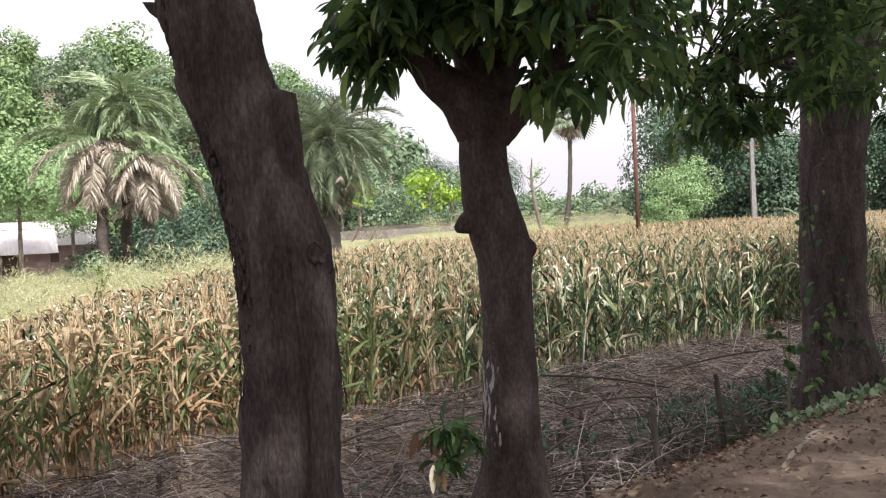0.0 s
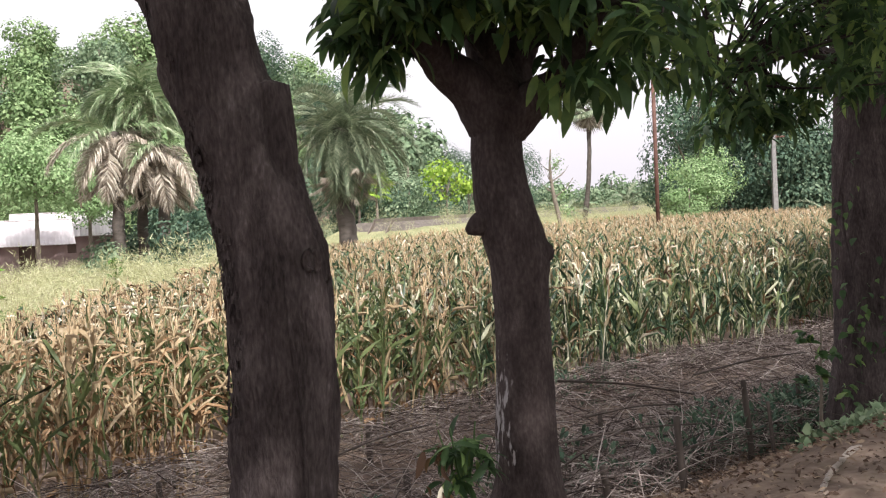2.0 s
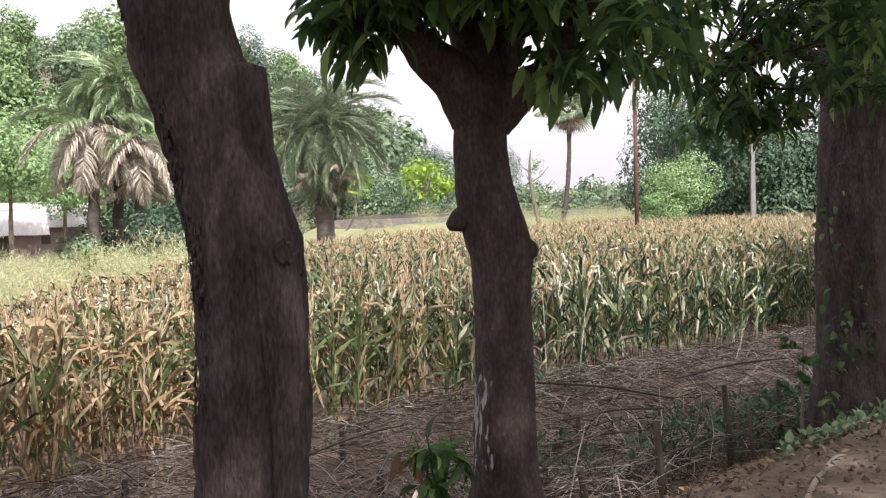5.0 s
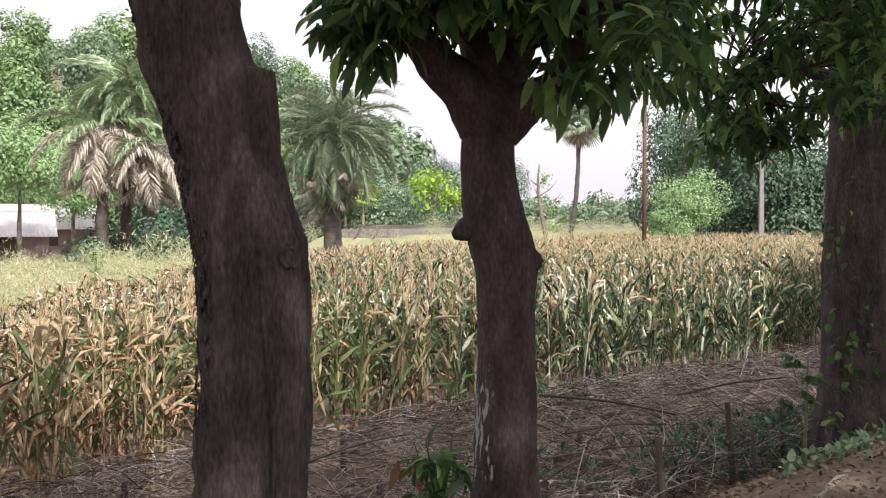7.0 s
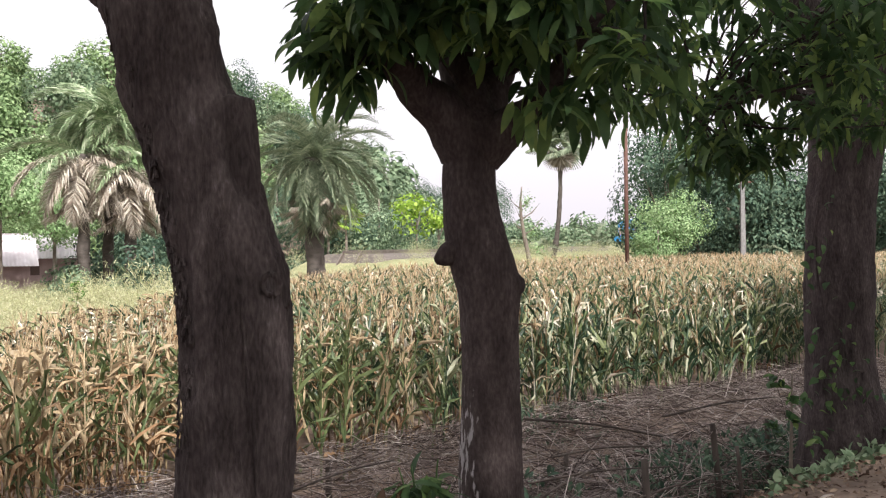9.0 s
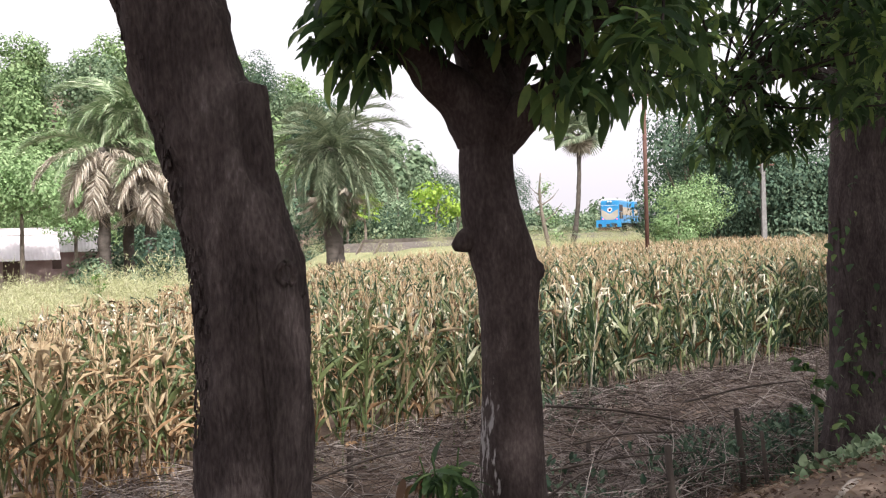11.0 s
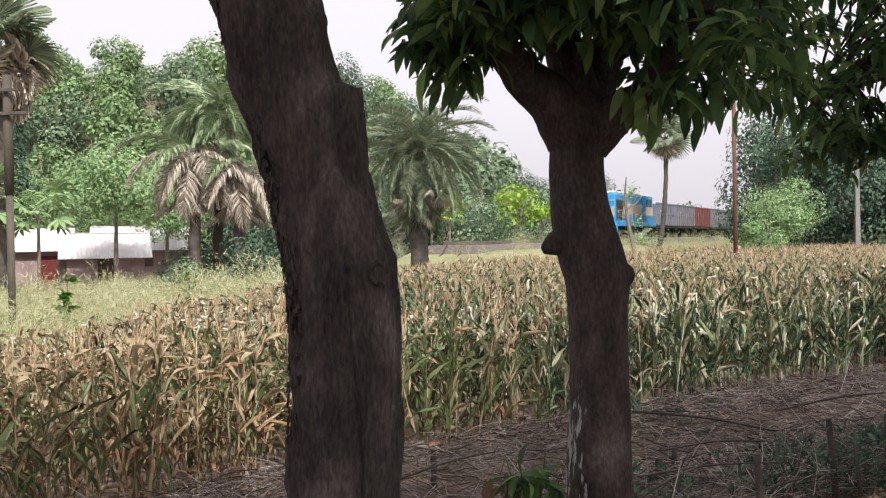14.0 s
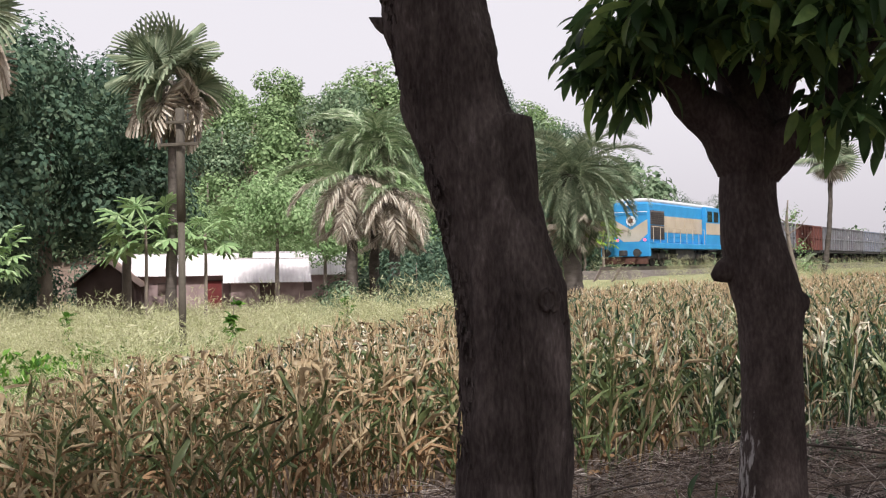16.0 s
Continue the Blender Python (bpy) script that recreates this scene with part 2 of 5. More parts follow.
M["white_paint"] = ramp_mat("white_paint", [(0.3, (0.66, 0.66, 0.66)), (0.7, (0.82, 0.82, 0.82))], scale=4, bump=0.03, rough=0.5)
M["wagon_blue"] = ramp_mat("slate_wagon_paint", [(0.25, (0.10, 0.13, 0.18)), (0.55, (0.19, 0.22, 0.28)), (0.8, (0.26, 0.22, 0.20))], scale=1.0, bump=0.2, rough=0.7)
M["wagon_grey"] = ramp_mat("sooty_wagon_paint", [(0.25, (0.07, 0.065, 0.075)), (0.55, (0.15, 0.14, 0.15)), (0.8, (0.22, 0.17, 0.15))], scale=1.0, bump=0.2, rough=0.75)
M["wagon_rib"] = ramp_mat("pale_wagon_rib", [(0.3, (0.14, 0.14, 0.155)), (0.7, (0.27, 0.27, 0.29))], scale=2.0, bump=0.2, rough=0.7)
M["wagon_rust"] = ramp_mat("rusty_wagon_paint", [(0.25, (0.10, 0.042, 0.038)), (0.55, (0.18, 0.07, 0.058)), (0.8, (0.24, 0.12, 0.095))], scale=1.0, bump=0.2, rough=0.8)
glass = bpy.data.materials.new("cab_glass")
glass.use_nodes = True
glass.node_tree.nodes["Principled BSDF"].inputs["Base Color"].default_value = (0.02, 0.025, 0.03, 1)
glass.node_tree.nodes["Principled BSDF"].inputs["Roughness"].default_value = 0.08
M["glass"] = glass
lamp_red = bpy.data.materials.new("lit_red_lamp")
lamp_red.use_nodes = True
lr = lamp_red.node_tree.nodes["Principled BSDF"]
lr.inputs["Base Color"].default_value = (0.6, 0.05, 0.08, 1)
lr.inputs["Emission Color"].default_value = (1.0, 0.18, 0.28, 1)
lr.inputs["Emission Strength"].default_value = 1.2
M["lamp_red"] = lamp_red

# ---------------------------------------------------------------- building helpers
rng = np.random.default_rng(7)


def mesh_np(name, verts, faces, mats, index=None, smooth=True):
    """A mesh from an (n, 3) array and a list of (m, k) face arrays; index: one material index array per face array."""
    me = bpy.data.meshes.new(name)
    me.vertices.add(len(verts))
    me.vertices.foreach_set("co", np.asarray(verts, dtype=np.float32).ravel())
    loops = np.concatenate([f.ravel() for f in faces]).astype(np.int32)
    totals = np.concatenate([np.full(len(f), f.shape[1], dtype=np.int32) for f in faces])
    starts = np.concatenate([[0], np.cumsum(totals)[:-1]]).astype(np.int32)
    me.loops.add(len(loops))
    me.loops.foreach_set("vertex_index", loops)
    me.polygons.add(len(totals))
    me.polygons.foreach_set("loop_start", starts)
    me.polygons.foreach_set("loop_total", totals)
    if index is not None:
        me.polygons.foreach_set("material_index", np.concatenate(index).astype(np.int32))
    me.polygons.foreach_set("use_smooth", np.full(len(totals), smooth))
    for m in mats:
        me.materials.append(m)
    me.update(calc_edges=True)
    return me


def scatter(tv, tf, pos, rot, scale):
    """Copies of one template: vertices (k, 3) and quads (m, 4), at n places with turns (n, 3, 3) and scales (n,) or (n, 3)."""
    n, k = len(pos), len(tv)
    sc = np.asarray(scale, dtype=float)
    sc = sc[:, None, None] if sc.ndim == 1 else sc[:, None, :]
    v = np.einsum("nij,nkj->nki", rot, tv[None] * sc) + pos[:, None, :]
    f = tf[None] + (np.arange(n) * k)[:, None, None]
    return v.reshape(-1, 3), f.reshape(-1, tf.shape[1])


def turns(yaw, pitch=None, roll=None):
    """Rotation matrices: roll about x, then pitch about y (nose down positive), then yaw about z. Radians."""
    yaw = np.asarray(yaw, dtype=float)
    pitch = np.zeros_like(yaw) if pitch is None else pitch
    roll = np.zeros_like(yaw) if roll is None else roll
    cy, sy_, cp, sp, cr, sr = np.cos(yaw), np.sin(yaw), np.cos(pitch), np.sin(pitch), np.cos(roll), np.sin(roll)
    o, z = np.ones_like(yaw), np.zeros_like(yaw)
    rz = np.array([[cy, -sy_, z], [sy_, cy, z], [z, z, o]]).transpose(2, 0, 1)
    ry = np.array([[cp, z, sp], [z, o, z], [-sp, z, cp]]).transpose(2, 0, 1)
    rx = np.array([[o, z, z], [z, cr, -sr], [z, sr, cr]]).transpose(2, 0, 1)
    return rz @ ry @ rx


def strip(length, width, segs, droop=0.0, fold=0.25, taper=0.7, rise=0.0, base=0.35, kink=None):
    """A leaf blade along +x, folded along its midrib, rising and then drooping. Returns verts, quads."""
    u = np.linspace(0, 1, segs + 1)
    w = width * np.maximum(0.02, np.minimum(1, base + u / 0.28 * (1 - base)) * np.maximum(0.0, 1 - np.maximum(0, u - taper * 0.45) / (1.001 - taper * 0.45)) ** 0.8)
    ang = rise - droop * u if kink is None else rise - droop * np.clip((u - kink) / 0.22, 0, 1)
    step = length / segs
    x = np.concatenate([[0], np.cumsum(np.cos(ang[:-1]) * step)])
    z = np.concatenate([[0], np.cumsum(np.sin(ang[:-1]) * step)])
    v = []
    for i in range(segs + 1):
        v += [(x[i], -w[i] / 2, z[i] + fold * w[i] / 2), (x[i], 0, z[i]), (x[i], w[i] / 2, z[i] + fold * w[i] / 2)]
    q = []
    for i in range(segs):
        a = 3 * i
        q += [(a, a + 3, a + 4, a + 1), (a + 1, a + 4, a + 5, a + 2)]
    return np.array(v, dtype=float), np.array(q)


def rod(length, r0, r1, segs=1, sides=5, bend=0.0):
    """A tapered stick along +z."""
    v, q = [], []
    for i in range(segs + 1):
        u = i / segs
        r = r0 + (r1 - r0) * u
        for k in range(sides):
            a = 2 * math.pi * k / sides
            v.append((r * math.cos(a) + bend * u * u, r * math.sin(a), length * u))
    for i in range(segs):
        for k in range(sides):
            a, b = i * sides + k, i * sides + (k + 1) % sides
            q.append((a, b, b + sides, a + sides))
    return np.array(v, dtype=float), np.array(q)


class Pile:
    """Collects pieces of geometry for one mesh."""

    def __init__(self):
        self.v, self.f, self.i, self.n = [], [], [], 0

    def add(self, v, f, slot=0):
        self.v.append(v)
        self.f.append(f + self.n)
        self.i.append(np.full(len(f), slot))
        self.n += len(v)
        return self

    def mesh(self, name, mats, smooth=True):
        return mesh_np(name, np.concatenate(self.v), self.f, mats, self.i, smooth)


def thing(name, label, category, group="", kind="", at=None):
    """An Empty at a thing's base."""
    ob = new(name)
    if at is not None:
        ob.matrix_basis = at
    return tagged(ob, label, category, group, kind)


def put(name, me, parent=None, label="", m=None):
    ob = new(name, me)
    if parent is not None:
        ob.parent = parent
    if m is not None:
        ob.matrix_basis = m
    if label:
        ob["label"] = label
    return ob


def part(name, bm, material, parent, label="", smooth=False, m=None):
    """Links a bmesh as one mesh object under a thing or a part."""
    me = bpy.data.meshes.new(name)
    bm.to_mesh(me)
    bm.free()
    for p in me.polygons:
        p.use_smooth = smooth
    me.materials.append(material)
    return put(name, me, parent, label, m)


def block(bm, x0, x1, y0, y1, z0, z1, bevel=0.0):
    r = bmesh.ops.create_cube(bm, size=1.0)
    bmesh.ops.transform(bm, verts=r["verts"], matrix=Matrix.Translation(((x0 + x1) / 2, (y0 + y1) / 2, (z0 + z1) / 2)) @ Matrix.Diagonal((x1 - x0, y1 - y0, z1 - z0, 1)))
    if bevel:
        edges = list({e for v in r["verts"] for e in v.link_edges})
        bmesh.ops.bevel(bm, geom=edges, offset=bevel, segments=2, affect='EDGES', profile=0.5)
    return bm


def box(x0, x1, y0, y1, z0, z1, bevel=0.0):
    return block(bmesh.new(), x0, x1, y0, y1, z0, z1, bevel)


def drum(radius, depth, axis="y", segs=20, centre=(0, 0, 0)):
    bm = bmesh.new()
    r = bmesh.ops.create_cone(bm, cap_ends=True, segments=segs, radius1=radius, radius2=radius, depth=depth)
    turn = {"x": Matrix.Rotation(math.pi / 2, 4, 'Y'), "y": Matrix.Rotation(math.pi / 2, 4, 'X'), "z": Matrix.Identity(4)}[axis]
    bmesh.ops.transform(bm, verts=r["verts"], matrix=Matrix.Translation(centre) @ turn)
    return bm


def tube(spine, around=28, step=0.05, rough=0.012, grain=0.006, seed=0, cap=True, squash=1.0):
    """A trunk or limb: spine rows (x, y, z, radius), joined by a smooth curve, with a knotted, fissured skin."""
    sp = np.array(spine, dtype=float)
    seg = np.linalg.norm(np.diff(sp[:, :3], axis=0), axis=1)
    t = np.concatenate([[0], np.cumsum(seg)])
    n = max(4, int(t[-1] / step))
    tt = np.linspace(0, t[-1], n)
    tan = np.gradient(sp, t, axis=0)
    k = np.clip(np.searchsorted(t, tt, side="right") - 1, 0, len(sp) - 2)
    h = (t[k + 1] - t[k])[:, None]
    u = ((tt - t[k]) / (t[k + 1] - t[k]))[:, None]
    c = (2 * u**3 - 3 * u**2 + 1) * sp[k] + (u**3 - 2 * u**2 + u) * h * tan[k] + (-2 * u**3 + 3 * u**2) * sp[k + 1] + (u**3 - u**2) * h * tan[k + 1]
    d = np.gradient(c[:, :3], axis=0)
    d /= np.linalg.norm(d, axis=1)[:, None]
    ref = np.array([1.0, 0, 0]) if abs(d[0, 0]) < 0.8 else np.array([0, 1.0, 0])
    a1 = np.cross(d, ref)
    a1 /= np.linalg.norm(a1, axis=1)[:, None]
    a2 = np.cross(d, a1)
    v = np.zeros((n, around, 3))
    for i in range(n):
        for j in range(around):
            a = 2 * math.pi * j / around
            w = a1[i] * math.cos(a) + a2[i] * math.sin(a) * squash
            p = c[i, :3] + w * c[i, 3]
            q = Vector((p[0] * 2.2 + seed, p[1] * 2.2, p[2] * 0.9))
            e = noise.noise(q) * rough * 2 + noise.noise(Vector((p[0] * 16 + seed, p[1] * 16, p[2] * 4.0))) * grain + noise.noise(Vector((p[0] * 45, p[1] * 45 + seed, p[2] * 14))) * grain * 0.5
            v[i, j] = p + w * e
    v = v.reshape(-1, 3)
    i, j = np.meshgrid(np.arange(n - 1), np.arange(around), indexing="ij")
    a, b = i * around + j, i * around + (j + 1) % around
    f = np.stack([a, b, b + around, a + around], axis=-1).reshape(-1, 4)
    if cap:
        top = np.arange((n - 1) * around, n * around)
        v = np.concatenate([v, [c[-1, :3] + d[-1] * c[-1, 3] * 0.3]])
        f2 = np.stack([top, np.roll(top, -1), np.full(around, len(v) - 1), np.full(around, len(v) - 1)], axis=-1)
        return v, f, f2[:, :3]
    return v, f, None


def tube_mesh(name, spine, material, **kw):
    v, f, c = tube(spine, **kw)
    return mesh_np(name, v, [f] if c is None else [f, c], [material])


# ---------------------------------------------------------------- ground
# the lane runs along U; D counts metres across it, towards the maize
UX, UY = 0.692, 0.722


def across(x, y):
    return -UY * x + UX * y


def along(x, y):
    return UX * x + UY * y


def from_lane(s, d):
    return UX * s - UY * d, UY * s + UX * d


FIELD = -0.95


def height(x, y):
    x, y = np.asarray(x, dtype=float), np.asarray(y, dtype=float)
    d = across(x, y)
    z = np.interp(d, [-30, -3.0, 2.5, 3.0, 3.7, 4.4, 5.2, 9.0], [-0.9, 0.0, 0.0, -0.07, -0.37, -0.69, -0.92, FIELD])
    crest = np.interp(x, [-260, -160, -60, -42, -22, -10, -2, 6, 40], [22, 25.5, 24.5, 23.5, 19.5, 12.5, 6.0, 1.5, 0])
    return z + crest * np.exp(-((y - 150) / 36.0) ** 2)


def ground():
    s = np.concatenate([-np.geomspace(700, 8, 26), np.arange(-7.6, 22, 0.17), np.geomspace(22.4, 1200, 34)])
    d = np.concatenate([-np.geomspace(700, 4.5, 22), np.arange(-4, 2.0, 0.5), np.arange(2.0, 5.6, 0.10), np.arange(5.7, 12, 0.35), np.geomspace(12.4, 1200, 46)])
    S, D = np.meshgrid(s, d, indexing="ij")
    X, Y = from_lane(S, D)
    Z = height(X, Y)
    near = (np.abs(S - 7) < 16) & (D > -4) & (D < 13)
    for i, j in np.argwhere(near):
        p = Vector((X[i, j] * 1.1, Y[i, j] * 1.1, 0))
        slope = 1.0 if 2.3 < D[i, j] < 5.5 else 0.45
        Z[i, j] += slope * (0.07 * noise.noise(p) + 0.035 * noise.noise(p * 4.1) + 0.015 * noise.noise(p * 11))
    n, m = len(s), len(d)
    i, j = np.meshgrid(np.arange(n - 1), np.arange(m - 1), indexing="ij")
    a = i * m + j
    f = np.stack([a, a + m, a + m + 1, a + 1], axis=-1).reshape(-1, 4)
    me = mesh_np("ground", np.stack([X, Y, Z], axis=-1).reshape(-1, 3), [f], [M["earth"]])
    tagged(new("ground", me), "bare brown earth bank and field soil", "ground", kind="structure")


ground()

# ---------------------------------------------------------------- railway
TX, TY = 0.3297, 0.9441          # the way back along the train
FRONT = (-3.2, 57.5)             # where the engine's nose is at 16 s
SPEED, RAIL = 12.8, 1.45


def track_point(k):
    """Centre of the line, k metres behind the engine's last place."""
    return FRONT[0] + TX * k, FRONT[1] + TY * k, math.atan2(TY, TX)


def sweep(ks, section, dive=0.26):
    """A section of (across, z) points drawn along the line."""
    v, f, m = [], [], len(section)
    for k in ks:
        x, y, a = track_point(k)
        sink = max(0.0, -2.0 - k) * dive      # the bank runs out into the field's edge
        for o, z in section:
            v.append((x + math.sin(a) * o, y - math.cos(a) * o, z - sink))
    for i in range(len(ks) - 1):
        for j in range(m - 1):
            a = i * m + j
            f.append((a, a + m, a + m + 1, a + 1))
    return np.array(v), np.array(f)


KS = np.concatenate([np.arange(-16, 10, 2.0), np.arange(10, 380, 12.0)])
KT = np.concatenate([np.arange(-8, 10, 2.0), np.arange(10, 380, 12.0)])
v, f = sweep(KS, [(-7.5, -1.3), (-2.6, RAIL - 0.55), (-2.4, RAIL - 0.5), (2.4, RAIL - 0.5), (2.6, RAIL - 0.55), (7.5, -1.3)])
tagged(new("embankment", mesh_np("embankment", v, [f], [M["grass_bank"]], smooth=False)), "grassy railway embankment", "embankment", kind="structure")
v, f = sweep(KT, [(-2.2, RAIL - 0.49), (-1.5, RAIL - 0.2), (1.5, RAIL - 0.2), (2.2, RAIL - 0.49)], 0.75)
tagged(new("ballast_bed", mesh_np("ballast_bed", v, [f], [M["ballast"]], smooth=False)), "grey crushed stone ballast under the rails", "ballast", kind="structure")
for side in (-0.5, 0.5):
    v, f = sweep(KT, [(side - 0.06, RAIL - 0.2), (side - 0.03, RAIL), (side + 0.03, RAIL), (side + 0.06, RAIL - 0.2)], 0.75)
    tagged(new("rail", mesh_np("rail", v, [f], [M["steel"]], smooth=False)), "worn steel rail on the embankment", "rail", "rails of the line", kind="structure")


# ---------------------------------------------------------------- plants: shared makers
def shell_points(n, lobes, thick=0.35):
    """n places spread over the outer shells of ellipsoid lobes (x, y, z, rx, ry, rz)."""
    lobes = np.array(lobes, dtype=float)
    area = (lobes[:, 3] * lobes[:, 5]) ** 1.0
    pick = rng.choice(len(lobes), n, p=area / area.sum())
    d = rng.normal(size=(n, 3))
    d /= np.linalg.norm(d, axis=1)[:, None]
    r = 1 - thick * rng.random(n) ** 1.5 + 0.06 * rng.normal(size=n)
    return lobes[pick, :3] + d * lobes[pick, 3:] * r[:, None], d


LEAF4 = strip(1.0, 0.5, 2, droop=0.9, fold=0.3, taper=0.8, rise=0.3)


BLADE = (np.array([(0, 0, 0), (0.5, -0.3, 0.06), (1.0, 0, -0.08), (0.5, 0.3, 0.06)]), np.array([(0, 1, 2, 3)]))


def crown_mesh(name, lobes, n, size, material, thick=0.45, leaf=BLADE):
    p, d = shell_points(n, lobes, thick)
    # blades lie over the lobe's skin, tips down, each a little askew
    z = d + 0.26 * rng.normal(size=(n, 3)) + np.array([0, 0, 0.30])
    z /= np.linalg.norm(z, axis=1)[:, None]
    x = np.array([0, 0, -0.6]) + 0.8 * rng.normal(size=(n, 3))
    x -= z * np.sum(x * z, axis=1)[:, None]
    x /= np.linalg.norm(x, axis=1)[:, None]
    rot = np.stack([x, np.cross(z, x), z], axis=-1)
    v, f = scatter(leaf[0], leaf[1], p, rot, size * (0.6 + 0.8 * rng.random(n)))
    return mesh_np(name, v, [f], [material])


def random_lobes(r, h, count, spread=0.75, low=0.35):
    """Lobes of an uneven crown, r wide, from low*h to h."""
    out = []
    for i in range(count):
        a, q = rng.random() * 6.28, math.sqrt(rng.random()) * spread
        z = h * (low + (1 - low) * rng.random() * (1.0 - 0.45 * q))
        s = r * (0.34 + 0.26 * rng.random()) * min(1.0, (14 / count) ** 0.33)
        out.append((r * q * math.cos(a), r * q * math.sin(a), z - s * 0.5, s, s, s * 0.8))
    return out


def broad_tree(name, label, r, h, material, leaves, size, lobes=11, trunk_r=0.18, low=0.35, at=(0, 0, 0), lean=0.0, category="tree", group="", trunk_mat=None, leaf=BLADE, thick=0.3):
    t = thing(name, label, category, group, at=pose(*at))
    trunk_mat = trunk_mat or M["trunk_far"]
    put("trunk", tube_mesh("trunk", [(0, 0, -0.3, trunk_r * 1.3), (lean * 0.3, 0, h * 0.25, trunk_r), (lean, 0.1, h * 0.75, trunk_r * 0.45)], trunk_mat, around=9, step=0.5, rough=0.03, grain=0.02), t)
    ls = random_lobes(r, h, lobes, low=low)
    for lo in ls[:5]:
        z0 = h * (low * 0.7 + 0.1 * rng.random())
        put("limb", tube_mesh("limb", [(lean * 0.4, 0, z0, trunk_r * 0.6), (lo[0] * 0.5, lo[1] * 0.5, (z0 + lo[2]) / 2, trunk_r * 0.4), (lo[0], lo[1], lo[2], trunk_r * 0.15)], trunk_mat, around=6, step=0.6, rough=0.02, grain=0.01, cap=False), t)
    put("crown", crown_mesh("crown", ls, leaves, size, material, thick, leaf), t)
    return t


def frond(length, n, leaf_len, leaf_w, arch, rise, plume=0.5, hang=0.5):
    """A feather palm's frond along +x: a thin rib and two combs of leaflets."""
    pl = Pile()
    u = np.linspace(0.12, 1, n)
    ang = rise - arch * u
    fine = np.linspace(0, 1, 40)
    fa = rise - arch * fine
    fx, fz = np.concatenate([[0], np.cumsum(np.cos(fa[:-1])) * length / 39]), np.concatenate([[0], np.cumsum(np.sin(fa[:-1])) * length / 39])
    x, z = np.interp(u, fine, fx), np.interp(u, fine, fz)
    lt = strip(1.0, leaf_w / leaf_len, 2, droop=hang, fold=0.3, taper=0.6, rise=0.05, base=0.6)
    for side in (-1, 1):
        size = leaf_len * np.sin(np.pi * (0.15 + 0.80 * u)) ** 0.6 * (0.85 + 0.3 * rng.random(n))
        yaw = side * (math.pi / 2 - plume - 0.5 * u)
        v, f = scatter(lt[0], lt[1], np.stack([x, np.zeros(n), z], 1), turns(yaw + 0.1 * rng.normal(size=n), -ang * 0.4 + 0.12 * rng.normal(size=n)), size)
        pl.add(v, f)
    rib = np.array([(a, s * 0.03 * (1 - 0.8 * q), b) for a, b, q in zip(fx[::4], fz[::4], fine[::4]) for s in (-1, 1)])
    rib2 = rib.copy()
    rib2[:, 2] -= 0.03
    k = len(rib) // 2
    rf = np.array([(2 * i, 2 * i + 2, 2 * i + 3, 2 * i + 1) for i in range(k - 1)])
    pl.add(rib, rf)
    pl.add(rib2, rf[:, ::-1])
    return np.concatenate(pl.v), np.concatenate(pl.f)


def fan_leaf(radius, blades=22, stalk=0.5):
    """A fan palm's leaf along +x: a stalk and a pleated fan with split tips."""
    v, q = [], []
    for s in (-1, 1):
        v += [(0, 0.03 * s, 0), (radius * stalk, 0.02 * s, 0.05)]
    q.append((0, 1, 3, 2))
    c = np.array([radius * stalk, 0, 0.05])
    for i in range(blades):
        a = (i / (blades - 1) - 0.5) * 4.4
        da = 4.4 / blades * 0.5
        r = radius * (0.75 + 0.25 * math.cos(a * 0.55)) * 0.75
        b = len(v)
        for rr, w, dz in ((0.02, 0.3, 0), (0.62, 1.0, 0.0), (1.0, 0.12, -0.14)):
            for e, zz in ((-1, 0), (0, 0.035), (1, 0)):
                an = a + e * da * w
                v.append((c[0] + r * rr * math.cos(an), c[1] + r * rr * math.sin(an), c[2] + (zz if rr > 0.1 else 0) * radius + dz * radius - 0.10 * radius * abs(a) * rr * 0.6))
        for k in (0, 3):
            q += [(b + k, b + k + 3, b + k + 4, b + k + 1), (b + k + 1, b + k + 4, b + k + 5, b + k + 2)]
    return np.array(v, dtype=float), np.array(q)


# ---------------------------------------------------------------- distant woods
def wood_kinds():
    """Seven different trees, far off; the first of each stands in its own place and the others are copies."""
    k = []
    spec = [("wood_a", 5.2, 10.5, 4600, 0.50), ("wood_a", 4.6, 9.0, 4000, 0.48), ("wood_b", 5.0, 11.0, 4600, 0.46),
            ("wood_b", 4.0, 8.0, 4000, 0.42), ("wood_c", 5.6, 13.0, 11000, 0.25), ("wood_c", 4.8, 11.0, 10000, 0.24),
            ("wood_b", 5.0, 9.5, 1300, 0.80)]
    says = {"wood_a": "bright green broadleaf tree in the far wood, softened for haze", "wood_b": "broadleaf tree in the far wood, its green greyed for haze", "wood_c": "dark broadleaf tree in the far wood, tinted blue-green for haze"}
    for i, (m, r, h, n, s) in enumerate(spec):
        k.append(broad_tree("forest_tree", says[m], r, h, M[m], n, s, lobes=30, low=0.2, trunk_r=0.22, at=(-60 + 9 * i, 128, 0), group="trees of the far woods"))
        x, y = -60 + 9 * i, 128
        k[-1].matrix_basis = pose(x, y, float(height(x, y)) - 0.2)
    return k


KINDS = wood_kinds()


def plant_tree(i, x, y, s, dz=-0.3):
    t = copy_thing(KINDS[i], pose(x, y, float(height(x, y)) + dz, 0, 0, rng.random() * 360))
    t.scale = (s * (0.9 + 0.2 * rng.random()), s * (0.9 + 0.2 * rng.random()), s * (0.85 + 0.3 * rng.random()))


